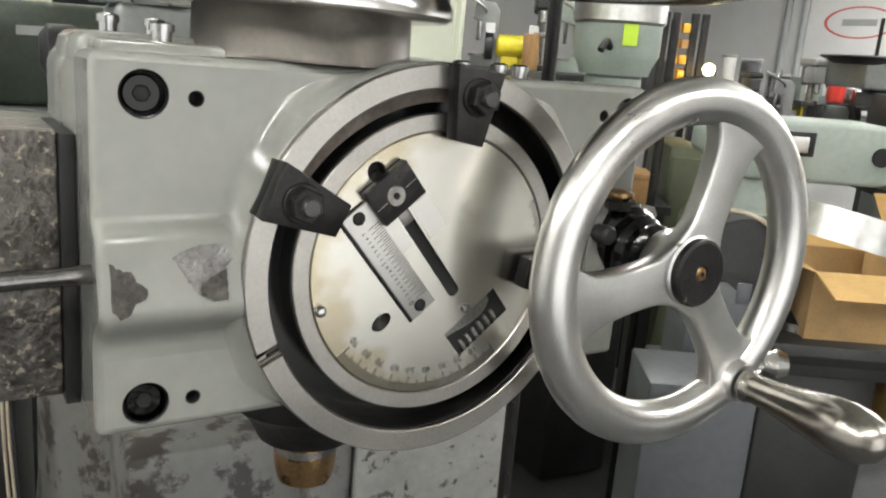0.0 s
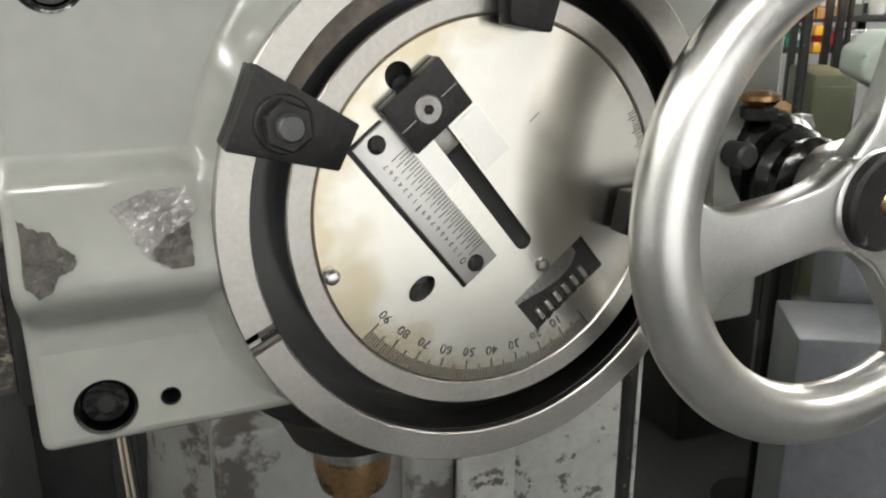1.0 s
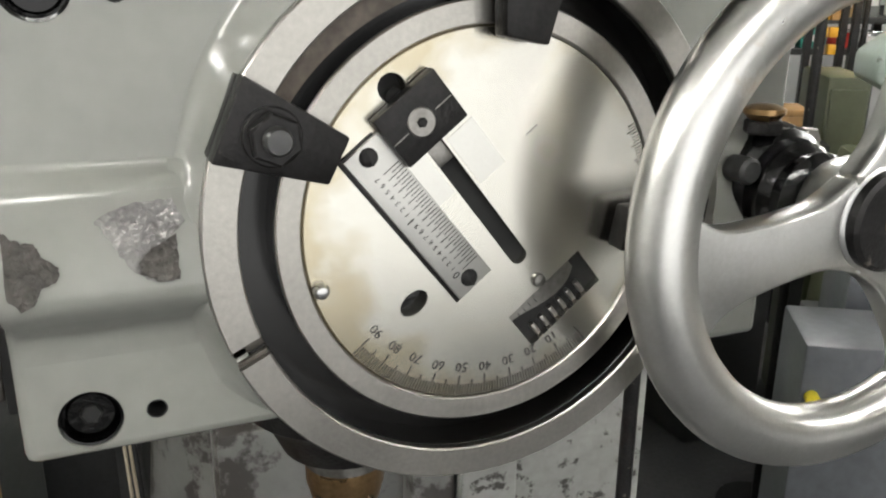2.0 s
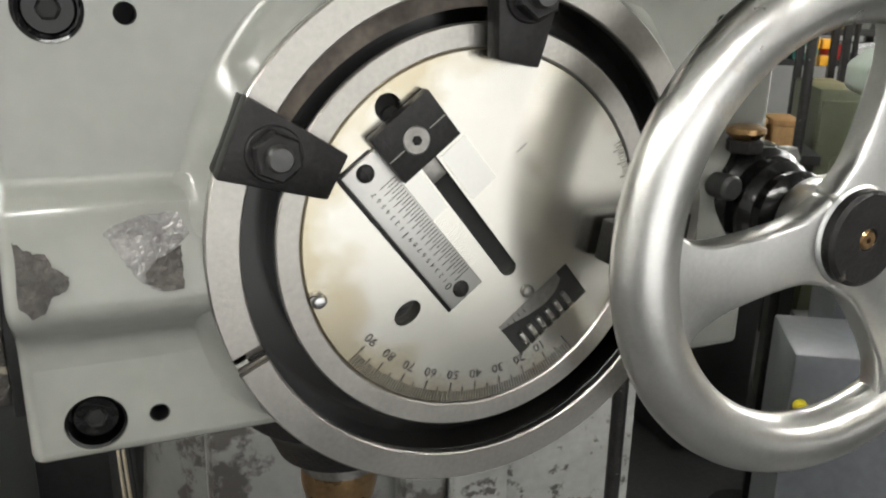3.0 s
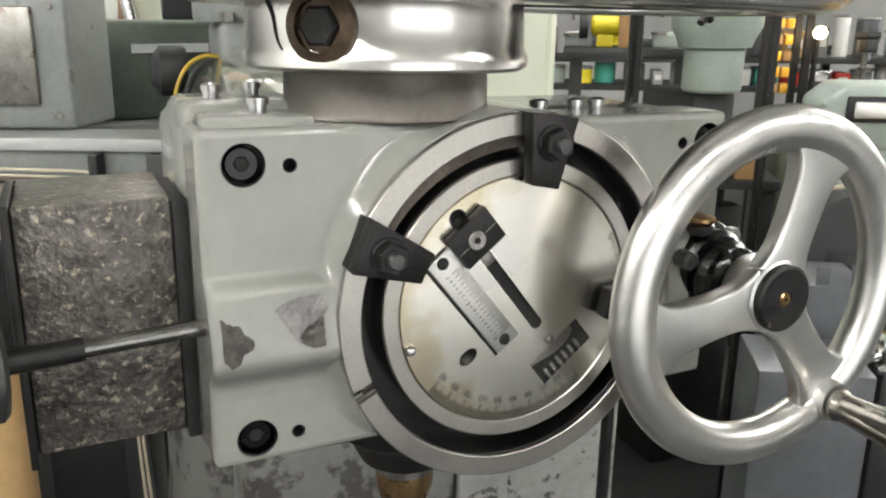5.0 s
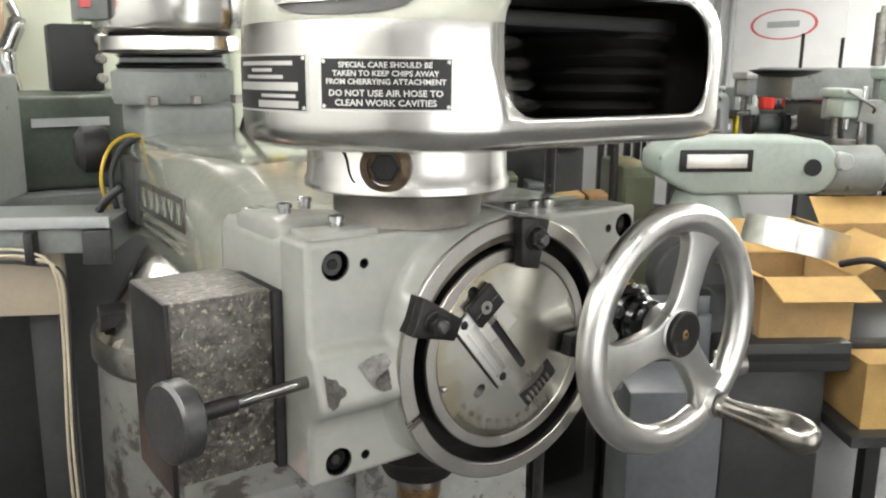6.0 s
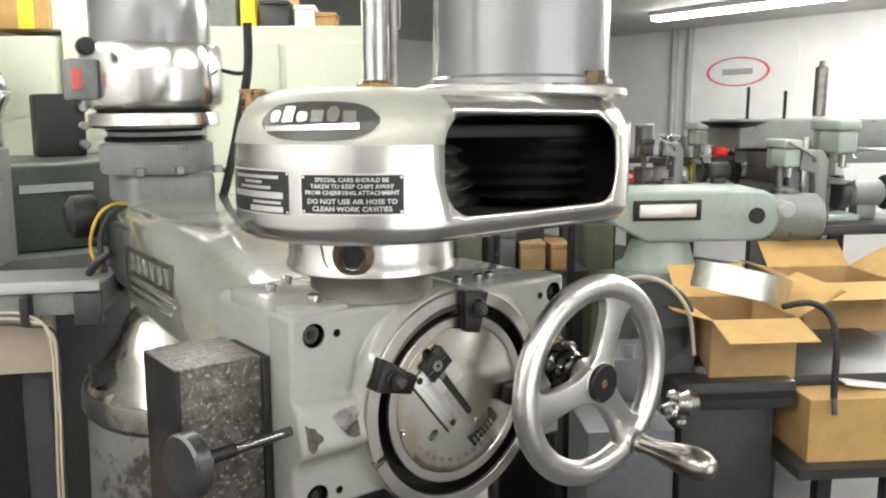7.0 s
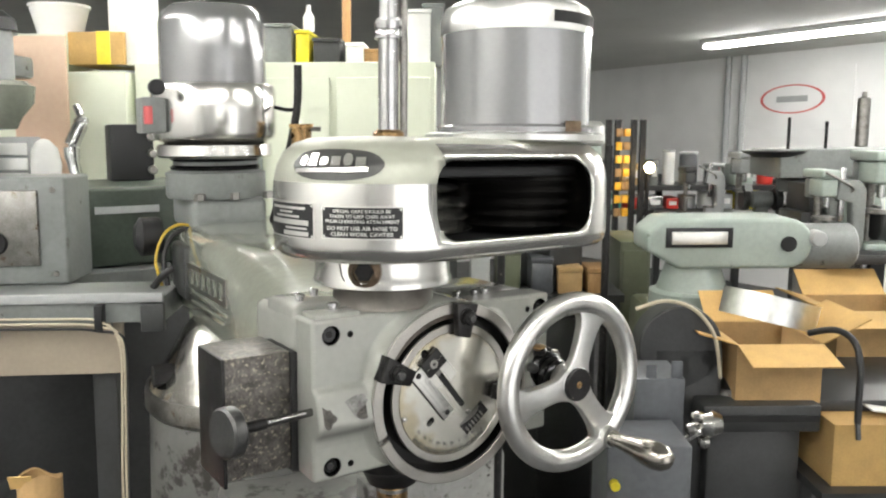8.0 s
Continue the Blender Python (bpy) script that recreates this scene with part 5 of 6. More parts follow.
# ---- pale cabinet wall with its clutter ----
def pale_cabinet():
    t = sthing("pale_cabinet", 0, 2.7, 0, "pale green-white painted cabinet wall with clutter on top", "cabinet")
    L, R, Z = -1.000, -0.029, 1.936
    spart("carcase", box(L, R, 2.65, 3.1, 0.0, Z, 0.006), "wall_green", t)
    for k in range(3):
        a = L + (R - L) * (k + 0.02) / 3
        spart("door", box(a, a + (R - L) * 0.31, 2.635, 2.6495, 0.5, Z - 0.05, 0.004), "wall_green", t)
    spart("conduit", cyl(0.012, 0.6, Z, (-0.597, 2.62, 0), "z", 12), "pale_green", t)
    spart("side_door", box(L - 0.42, L - 0.01, 2.6, 3.0, 0.0, Z - 0.03, 0.006), "wall_green", t)
    # rack of cups and a curled chute in front
    c = sthing("steel_chute", -1.121, 2.5, 1.564, "curled bright steel chute hung on the cabinet", "steel chute")
    spart("trough", tube([(-1.125, 2.5, 1.797), (-1.104, 2.48, 1.746), (-1.127, 2.46, 1.668), (-1.108, 2.45, 1.568)], [0.012, 0.022, 0.022, 0.018], 12), "bright_steel", c)
    h = sthing("wall_panel", 0, 2.58, 0, "peach and white plastic sheets hung beside the cabinet", "plastic sheet")
    spart("sheet", box(-1.341, -1.174, 2.55, 2.56, 1.552, 2.012), "peach", h)
    spart("white_jug", lathe([(0, 1.568), (0.045, 1.568), (0.05, 1.616), (0.04, 1.668), (0.015, 1.694), (0, 1.698)], (-1.232, 2.5, 0), "z", 24), "paper", h)
    spart("ledge", box(-1.479, -1.058, 2.4, 2.64, 1.543 - 0.01, 1.543), "pale_grey", h)
    spart("drawer_stack", box(-1.356, -1.254, 2.45, 2.53, 1.550, 1.703, 0.004), "pale_grey", h)
    for k in range(3):
        z = 1.559 + 0.045 * k
        spart("drawer_front", box(-1.344, -1.256, 2.438, 2.449, z, z + 0.036, 0.002), "paper", h)
    # things on the cabinet
    b = sthing("tape_box", -1.154, 2.8, Z, "cardboard carton with yellow tape on the cabinet", "carton")
    spart("carton", box(-1.233, -1.050, 2.7, 2.95, Z, Z + 0.105, 0.003), "cardboard_light", b)
    spart("tape", box(-1.139, -1.094, 2.698, 2.952, Z, Z + 0.107), "yellow", b)
    for k, (px, w, h2, m, nm, lb) in enumerate((
            (250, 0.10, 0.30, "paper", "white_carton", "tall white carton on the cabinet"),
            (500, 0.11, 0.12, "machine_grey", "grey_case", "grey steel case on the cabinet"),
            (545, 0.045, 0.10, "yellow", "oil_tin", "yellow oil tin on the cabinet"),
            (585, 0.09, 0.075, "machine_dark", "dark_crate", "dark crate of parts on the cabinet"),
            (632, 0.06, 0.06, "paper", "white_parcel", "white wrapped parcel on the cabinet"),
            (655, 0.10, 0.04, "wood", "wood_tray", "wooden tray on the cabinet"),
            (740, 0.08, 0.17, "paper", "white_box", "white box at the cabinet's end"),
            (765, 0.07, 0.19, "machine_grey", "grey_switchgear", "grey switchgear box at the cabinet's end"))):
        a = (px - 784) / 1426 * 2.82
        q = sthing(nm, a, 2.8, Z, lb, "box")
        spart("case", box(a - w / 2, a + w / 2, 2.72 + 0.01 * k, 2.92, Z, Z + h2, 0.005), m, q)
        spart("lid", box(a - w / 2 - 0.003, a + w / 2 + 0.003, 2.715 + 0.01 * k, 2.925, Z + h2, Z + h2 + 0.012, 0.003), m, q)
    q = sthing("white_tub", -1.320, 2.85, Z, "white plastic tub with flared rim", "tub")
    spart("tub", lathe([(0, Z + 0.105), (0.07, Z + 0.105), (0.095, Z + 0.20), (0.10, Z + 0.20), (0.10, Z + 0.21), (0, Z + 0.21)], (-1.324, 2.85, 0), "z", 32), "paper", q)
    spart("shelf_board", box(-1.421, -1.258, 2.75, 3.0, Z - 0.03, Z + 0.105), "wall_green", q)
    q = sthing("bottle", -0.444, 2.75, Z + 0.11, "small clear spray bottle on the tin", "bottle")
    spart("bottle_body", lathe([(0, Z + 0.112), (0.02, Z + 0.112), (0.02, Z + 0.16), (0.008, Z + 0.18), (0.008, Z + 0.20), (0, Z + 0.20)], (-0.460, 2.8, 0), "z", 20), "paper", q)
    # upper shelf board and post behind
    u = sthing("wood_post", -0.362, 3.25, 0, "bare wooden post with a beam under the ceiling", "post")
    spart("post", box(-0.402, -0.371, 3.25, 3.29, 0, 2.85), "wood", u)
    spart("beam", box(-0.660, -0.226, 3.2, 3.245, 2.42, 2.47), "wood", u)


M["peach"] = material("peach_plastic", (0.72, 0.52, 0.38), 0.5, 0, 0.06, 6, 0.02, 60)
pale_cabinet()


def oil_filter():
    t = sthing("coolant_pipe", -0.311, 1.75, 1.5, "bent black pipe with a brass filter bowl", "pipe")
    spart("pipe", tube([(-0.424 + 0.06, 1.75, 1.768), (-0.317, 1.75, 1.768), (-0.312, 1.75, 1.853)], 0.004, 8), "black_steel", t)
    spart("riser", tube([(-0.312, 1.75, 1.856), (-0.314, 1.75, 1.773), (-0.331, 1.75, 1.684), (-0.362, 1.75, 1.555), (-0.389, 1.75, 1.462), (-0.419, 1.75, 1.258), (-0.436, 1.75, 1.1), (-0.436, 1.75, 0.0)], 0.0085, 10), "black_steel", t)
    spart("bowl", lathe([(0, 1.653), (0.018, 1.656), (0.022, 1.671), (0.022, 1.722), (0.026, 1.724), (0.026, 1.732), (0, 1.732)], (-0.305, 1.74, 0), "z", 24), "brass", t, "brass filter bowl")
    spart("tap", tube([(-0.295, 1.74, 1.721), (-0.263, 1.74, 1.721)], 0.005, 8, False), "old_steel", t)


oil_filter()


# ---- machines and boxes towards the far wall ----
def ram_machine():
    t = sthing("ram_mill", 0.990, 3.0, 0, "pale green ram milling machine with a silver name panel", "milling machine")
    a0, a1 = 0.739, 1.334
    zt, zb = 1.396, 1.214
    r = (zt - zb) / 2
    pts = [(a0, zb + r * 0.7), (a0, zt - 0.05), (a0 + 0.06, zt)] + [(a1 - r + r * math.sin(radians(18 * k)), zb + r + r * math.cos(radians(18 * k))) for k in range(11)] + [(a0 + 0.12, zb)]
    ram = spart("ram", prism(pts, 2.88, 3.12, "xz", 0.015, 3), "pale_green", t)
    spart("ram_bore", cyl(0.028, -2.9, -2.872, (a1 - r, 0, zb + r), "y", 28), "dark", t)
    spart("name_panel", move(box(-0.12, 0.12, -0.004, 0.004, -0.036, 0.036, 0.002), Matrix.Translation((0.919, 2.872, 1.330))), "plate_black", t, "name panel with plain silver bar")
    spart("name_bar", move(box(-0.10, 0.10, -0.004, 0.004, -0.024, 0.022, 0.003), Matrix.Translation((0.919, 2.866, 1.330))), "plate_letters", t)
    cx = 0.938
    spart("swivel", lathe([(0, zb), (0.10, zb), (0.11, zb - 0.03), (0.13, zb - 0.09), (0.155, zb - 0.10), (0.155, zb - 0.15), (0.15, zb - 0.16), (0, zb - 0.16)], (cx, 3.0, 0), "z", 40), "pale_green", t)
    spart("column", prism([(cx - 0.17, zb - 0.16), (cx + 0.17, zb - 0.16), (cx + 0.24, 0), (cx - 0.24, 0)], 2.8, 3.25, "xz", 0.02), "olive", t)
    spart("rear_head", cyl(0.085, -0.06, 0.16, (1.364, 3.0, 1.281), "x", 28, 0.01), "machine_grey", t)
    spart("knob", cyl(0.03, -0.06, 0.0, (1.346, 2.86, 1.324), "y", 20, 0.006), "pale_grey", t)
    # vise table in front of it
    v = sthing("mill_table", 0.976, 2.5, 0, "dark oily machine table with a swivel vise", "machine table")
    zt2 = 0.890
    spart("table", box(0.788, 1.147, 2.35, 2.75, zt2 - 0.085, zt2, 0.008), "machine_dark", v)
    spart("slot", box(0.797, 1.140, 2.345, 2.352, zt2 - 0.05, zt2 - 0.03), "dark", v)
    spart("vise", join(lathe([(0, zt2), (0.085, zt2), (0.08, zt2 + 0.02), (0.05, zt2 + 0.035), (0.035, zt2 + 0.055), (0, zt2 + 0.06)], (0.947, 2.5, 0), "z", 28), box(0.910, 1.019, 2.45, 2.55, zt2 + 0.012, zt2 + 0.03, 0.006)), "old_steel", v)
    spart("saddle", box(0.822, 1.111, 2.4, 2.8, 0.0, zt2 - 0.085, 0.01), "machine_dark", v)
    for k, (px, py, rr) in enumerate(((1272, 765, 0.042), (1248, 752, 0.022), (1240, 775, 0.024), (1222, 795, 0.013), (1262, 800, 0.02))):
        c = spart("crank_ball" if k else "crank_hub", lathe([(0, -rr), (rr * 0.7, -rr * 0.7), (rr, 0), (rr * 0.7, rr * 0.7), (0, rr)], ((px - 784) / 1426 * 2.3, 2.28, 1.719 - 2.3 * ((py - 441) / 1426 + 0.146)), "x", 20), "aluminium", v)
    spart("crank_arm", tube([((1222 - 784) / 1426 * 2.3, 2.27, 1.719 - 2.3 * ((795 - 441) / 1426 + 0.146)), ((1272 - 784) / 1426 * 2.3, 2.28, 1.719 - 2.3 * ((765 - 441) / 1426 + 0.146)), ((1290 - 784) / 1426 * 2.4, 2.4, 1.719 - 2.3 * ((760 - 441) / 1426 + 0.146))], 0.01), "bright_steel", v)


ram_machine()


def carton(name, a0, a1, d0, d1, z0, z1, label, flaps=True, mat="cardboard"):
    t = sthing(name, (a0 + a1) / 2, d0, z0, label, "cardboard box")
    w = 0.005
    for nm, b in (("front_wall", (a0, a1, d0, d0 + w)), ("back_wall", (a0, a1, d1 - w, d1)), ("side_wall", (a0, a0 + w, d0 + w, d1 - w)), ("side_wall", (a1 - w, a1, d0 + w, d1 - w))):
        spart(nm, box(*b, z0, z1), mat, t)
    spart("bottom", box(a0 + w, a1 - w, d0 + w, d1 - w, z0, z0 + w), mat, t)
    if flaps:
        dep = (d1 - d0) * 0.45
        spart("front_flap", move(box(a0, a1, -dep, 0, -0.002, 0.002), Matrix.Translation((0, d0, z1)) @ Matrix.Rotation(radians(14), 4, "X")), "cardboard_light", t)
        spart("side_flap", move(box(0, dep * 1.2, d0 + w, d1 - w, -0.002, 0.002), Matrix.Translation((a1, 0, z1)) @ Matrix.Rotation(radians(-28), 4, "Y")), "cardboard_light", t)
        spart("side_flap", move(box(-dep * 0.9, 0, d0 + w, d1 - w, -0.002, 0.002), Matrix.Translation((a0, 0, z1)) @ Matrix.Rotation(radians(16), 4, "Y")), "cardboard_light", t)
        spart("back_flap", move(box(a0, a1, 0, dep, -0.002, 0.002), Matrix.Translation((0, d1, z1)) @ Matrix.Rotation(radians(40), 4, "X")), "cardboard_light", t)
    else:
        spart("top", box(a0, a1, d0, d1, z1, z1 + 0.004), "cardboard_light", t)
    return t


def boxes():
    zt = 1.064
    zb = 0.881
    carton("open_carton", 0.901, 1.163, 2.4, 2.7, zb, zt, "open cardboard box with spread flaps on the bench")
    carton("shut_carton", 1.164, 1.508, 2.3, 2.7, 0.658, 0.843, "taped cardboard box under the bench", False, "cardboard_light")
    carton("back_carton", 1.452, 1.785, 2.9, 3.2, 0.869, 1.051, "open cardboard box further back on the bench")
    b = sthing("bench", 1.126, 2.5, 0, "low dark steel workbench holding boxes", "bench")
    spart("top", box(1.124, 1.672, 2.42, 3.3, zb - 0.04, zb, 0.004), "machine_dark", b)
    spart("leg", box(1.166 + 0.3, 1.166 + 0.35, 2.75, 2.8, 0, zb - 0.04), "machine_dark", b)
    spart("lower_shelf", box(1.116, 1.659, 2.25, 3.2, 0.658 - 0.03, 0.658), "machine_dark", b)
    spart("lower_leg", box(1.206, 1.206 + 0.05, 2.7, 2.75, 0, 0.658 - 0.03), "machine_dark", b)
    # half-round aluminium guard lying on the open carton
    g = sthing("belt_guard", 1.049, 2.5, zt, "bright half-round aluminium belt guard on the carton", "guard")
    R, cx, w = 0.15, 1.051, 0.085
    bm = bmesh.new()
    rows = []
    for k in range(25):
        q = radians(188 + 150 * k / 24)
        rr = R * (1 + 0.15 * (k / 24))
        rows.append([bm.verts.new((cx + r2 * math.cos(q), 2.62 + r2 * math.sin(q), z2)) for r2, z2 in ((rr, zt + 0.01), (rr, zt + 0.01 + w), (rr - 0.004, zt + 0.01 + w), (rr - 0.004, zt + 0.01))])
    for p, q in zip(rows, rows[1:]):
        for j in range(4):
            i = (j + 1) % 4
            bm.faces.new((p[j], p[i], q[i], q[j]))
    bm.faces.new(rows[0]); bm.faces.new(rows[-1][::-1])
    move(bm, Matrix.Translation((cx, 2.5, zt + 0.03)) @ Matrix.Rotation(radians(14), 4, "Y") @ Matrix.Rotation(radians(-8), 4, "X") @ Matrix.Translation((-cx, -2.5, -zt)))
    spart("band", bm, "cast_alu", g)
    h = sthing("air_hose", 1.199, 2.3, 0.818, "black hose with steel fitting, arched over the boxes", "hose")
    spart("hose", tube([(1.139, 2.45, 1.088), (1.184, 2.38, 1.115), (1.222, 2.34, 1.091), (1.226, 2.3, 1.028), (1.218, 2.28, 0.924), (1.214, 2.27, 0.862)], 0.010, 10), "rubber", h)
    spart("fitting", tube([(1.213, 2.27, 0.868), (1.219, 2.27, 0.815)], 0.009, 10, False), "bright_steel", h)
    p = sthing("paper_sheets", 1.405, 2.5, 0.843 + 0.004, "loose white paper on the shut carton", "paper")
    spart("sheet", move(box(-0.10, 0.14, -0.09, 0.09, 0, 0.004), Matrix.Translation((1.405, 2.45, 0.843 + 0.01)) @ Matrix.Rotation(radians(8), 4, "Y")), "paper", p)


boxes()


def pedestal():
    t = sthing("grinder_pedestal", 0.692, 2.4, 0, "dark grey pedestal with a round guard and a hanging box", "pedestal")
    zt = 1.173
    spart("guard", lathe([(0, -0.05), (0.125, -0.05), (0.13, -0.045), (0.13, 0.045), (0.125, 0.05), (0, 0.05)], (0.742, 2.5, zt - 0.13), "y", 40), "machine_dark", t)
    spart("post", box(0.657, 0.876, 2.45, 2.7, 0, zt - 0.13, 0.01), "machine_dark", t)
    spart("cord", tube([(0.590, 2.42, 1.173), (0.677, 2.41, 1.200), (0.765, 2.41, 1.173), (0.831, 2.41, 1.092), (0.860, 2.42, 0.955)], 0.006, 8), "cable_tan", t)
    b = sthing("tool_box", 0.612, 2.15, 0.844, "dark blue-grey steel box with bent top tabs", "steel box")
    z0, z1 = 0.844, 1.048
    spart("case", box(0.523, 0.659, 2.12, 2.3, z0, z1, 0.004), "slate", b)
    spart("tab", box(0.555, 0.583, 2.13, 2.135, z1 - 0.01, z1 + 0.035, 0.002), "slate", b)
    spart("tab", box(0.623, 0.654, 2.13, 2.135, z1 - 0.01, z1 + 0.045, 0.002), "slate", b)
    spart("plinth", box(0.511, 0.667, 2.1, 2.4, 0, z0, 0.006), "machine_dark", b)
    c = sthing("grey_cabinet", 0.457, 1.9, 0, "plain grey steel floor cabinet", "cabinet")
    spart("body", box(0.407, 0.617, 1.9, 2.09, 0, 0.946, 0.006), "slate", c)
    spart("plug", cyl(0.012, -1.9, -1.88, (0.426, 0, 0.852), "y", 16), "yellow", c)


M["slate"] = material("slate_grey_steel", (0.10, 0.105, 0.115), 0.4, 0.2, 0.15, 8, 0.05, 60)
pedestal()


def far_row():
    # grey surface grinder on the right
    t = sthing("surface_grinder", 1.831, 4.0, 0, "grey machine with a long horizontal head", "machine")
    spart("head", box(1.620, 2.387, 3.9, 4.3, 1.477, 1.616, 0.012, 3), "machine_grey", t)
    spart("rail", box(1.727, 2.400, 3.92, 4.2, 1.401, 1.460, 0.008), "machine_grey", t)
    spart("knob", cyl(0.04, -3.9, -3.84, (2.076, 0, 1.559), "y", 20, 0.006), "black_steel", t)
    spart("column", box(1.880, 2.191, 3.95, 4.3, 0, 1.401, 0.02), "machine_grey", t)
    spart("spindle_post", cyl(0.03, 1.624, 1.863, (2.054, 4.0, 0), "z", 20, 0.006), "old_steel", t)
    spart("post_tip", cyl(0.012, 1.863, 1.890, (2.054, 4.0, 0), "z", 12), "old_steel", t)
    for px, py in ((1388, 215), (1454, 222)):
        spart("rod", cyl(0.008, 1.616, 1.719 + 4.0 * ((441 - py) / 1426 - 0.146), ((px - 784) / 1426 * 4.0, 4.0, 0), "z", 10), "black_steel", t)
    spart("tray", lathe([(0, 1.577), (0.10, 1.577), (0.16, 1.605), (0.15, 1.610), (0, 1.594)], (1.629, 4.0, 0), "z", 28), "black_steel", t)
    for px, w, y0, y1, m in ((1500, 30, 345, 420, "pale_green"), (1470, 26, 350, 470, "machine_grey"), (1545, 40, 350, 450, "pale_green"), (1435, 24, 330, 380, "machine_dark"), (1425, 30, 380, 480, "machine_dark"), (1528, 10, 400, 520, "bright_steel"), (1552, 26, 420, 560, "machine_dark")):
        d = 3.7
        a = (px - 784) / 1426 * d
        spart("slide", box(a - w / 2 / 1426 * d, a + w / 2 / 1426 * d, d - 0.05, d + 0.2, 1.719 - d * ((y1 - 441) / 1426 + 0.146), 1.719 - d * ((y0 - 441) / 1426 + 0.146), 0.008), m, t)
    r = sthing("red_case", 2.166, 3.9, 1.313, "red steel case on the far machine", "case")
    spart("case", box(2.225, 2.303, 4.35, 4.5, 1.276, 1.508, 0.006), "red", r)
    # long shelf of small parts along the far side
    s = sthing("parts_rack", 1.638, 5.0, 0, "long crowded rack of bins, tins and tools", "rack")
    zs = [1.227, 1.374]
    for z in zs:
        spart("board", box(-0.295, 2.446, 4.9, 5.3, z - 0.03, z), "machine_dark", s)
    for px in (1000, 1180, 1330, 1470):
        spart("upright", box((px - 784) / 1426 * 5, (px - 784) / 1426 * 5 + 0.04, 5.26, 5.3, 0, zs[1] + 0.05), "machine_dark", s)
    random.seed(11)
    kinds = ["teal", "paper", "machine_dark", "pale_grey", "yellow", "cardboard", "red", "machine_grey", "olive", "wood", "bright_steel", "slate", "pale_green", "peach"]
    names = ["bin", "tin", "small_carton", "jar"]
    n = 0
    for row, z in enumerate(zs):
        a = -0.243
        while a < 2.411:
            w = random.uniform(0.05, 0.13)
            h = random.uniform(0.07, 0.20 if row else 0.13)
            m = random.choice(kinds)
            nm = random.choice(names)
            o = sthing(nm, a + w / 2, 5.0, z, {"bin": "small coloured plastic bin on the rack", "tin": "small round tin on the rack", "small_carton": "small carton on the rack", "jar": "small jar with lid on the rack"}[nm], nm.replace("small_", ""), "clutter on the rack")
            if nm in ("tin", "jar"):
                spart("body", cyl(w / 2, z, z + h, (a + w / 2, 5.0, 0), "z", 18, 0.006), m, o)
                spart("lid", cyl(w / 2 + 0.004, z + h, z + h + 0.015, (a + w / 2, 5.0, 0), "z", 18, 0.004), "pale_grey", o)
            else:
                spart("body", box(a, a + w, 4.94, 5.12, z, z + h, 0.006), m, o)
                spart("label_bar", box(a + w * 0.2, a + w * 0.8, 4.936, 4.9395, z + h * 0.35, z + h * 0.7), "paper", o)
            a += w + random.uniform(0.005, 0.05)
            n += 1
    # wall sign: a plain red ring
    q = thing("wall_sign", (8.38, 5.01, 2.29), "white sign with a red oval outline on the wall", "sign")
    part("board", box(8.385, 8.3995, 5.01 - 0.75, 5.01 + 0.75, 2.29 - 0.35, 2.29 + 0.35), M["white_paint"], q)
    bm = bmesh.new()
    for k in range(64):
        pa, pb = 2 * math.pi * k / 64, 2 * math.pi * (k + 1) / 64
        f = [bm.verts.new((8.381, 5.01 + r2 * 0.42 * math.cos(p), 2.29 + r2 * 0.17 * math.sin(p))) for r2, p in ((1, pa), (1, pb), (0.91, pb), (0.91, pa))]
        bm.faces.new(f)
    part("red_oval", bm, M["faded_red"], q)
    part("lettering_bar", box(8.380, 8.3835, 5.01 - 0.2, 5.01 + 0.2, 2.29 - 0.035, 2.29 + 0.035), M["pale_grey"], q)
    # workbench lamp with a warm bulb
    l = sthing("work_lamp", 1.120, 4.4, 0, "small work lamp with a warm glowing bulb", "lamp")
    spart("stem", cyl(0.012, 0, 1.477, (1.120, 4.44, 0), "z", 10), "black_steel", l)
    spart("bulb", lathe([(0, -0.03), (0.021, -0.021), (0.03, 0), (0.021, 0.021), (0, 0.03)], (1.119, 4.4, 1.508), "z", 16), "bulb", l)
    # amber drawers rack
    o = sthing("drawer_rack", 1.019, 4.6, 0, "tall black rack with small amber drawers", "drawer rack")
    for px in (1068, 1084, 1112, 1128):
        spart("post", box((px - 784) / 1426 * 4.6, (px - 784) / 1426 * 4.6 + 0.03, 4.58, 4.62, 0, 1.768), "black_steel", o)
    for k in range(7):
        for j, px in enumerate((1090, 1104)):
            a = (px - 784) / 1426 * 4.6
            z = 1.224 + 0.075 * k
            spart("drawer", box(a - 0.018, a + 0.018, 4.57, 4.62, z, z + 0.045, 0.003), "amber" if (k + j) % 3 else "wood", o)
    # pipes on the far wall
    for px in (1150, 1176):
        pp = thing("wall_pipe", (8.3, 0, 0), "grey service pipe running down the wall", "pipe", "wall pipes")
        yy = {1150: 5.88, 1176: 5.655}[px]
        pp.location = (8.34, yy, 0)
        part("pipe", cyl(0.04, 0.0, 2.85, (8.34, yy, 0), "z", 12), M["pale_grey"], pp)
    # black stand post beside the motor
    b = sthing("stand_post", 0.590, 2.9, 0, "slim black steel post", "post")
    spart("post", cyl(0.014, 0, 1.660, (0.590, 2.9, 0), "z", 14), "black_steel", b)
    spart("foot", cyl(0.12, 0, 0.03, (0.590, 2.9, 0), "z", 24, 0.005), "black_steel", b)
    w = thing("stand_rod", (0.201, 0.17, 0.0), "thin black rod standing behind the head", "rod")
    part("rod", cyl(0.0056, 0.02, 1.625, (0.201, 0.17, 0), "z", 16), M["black_steel"], w)
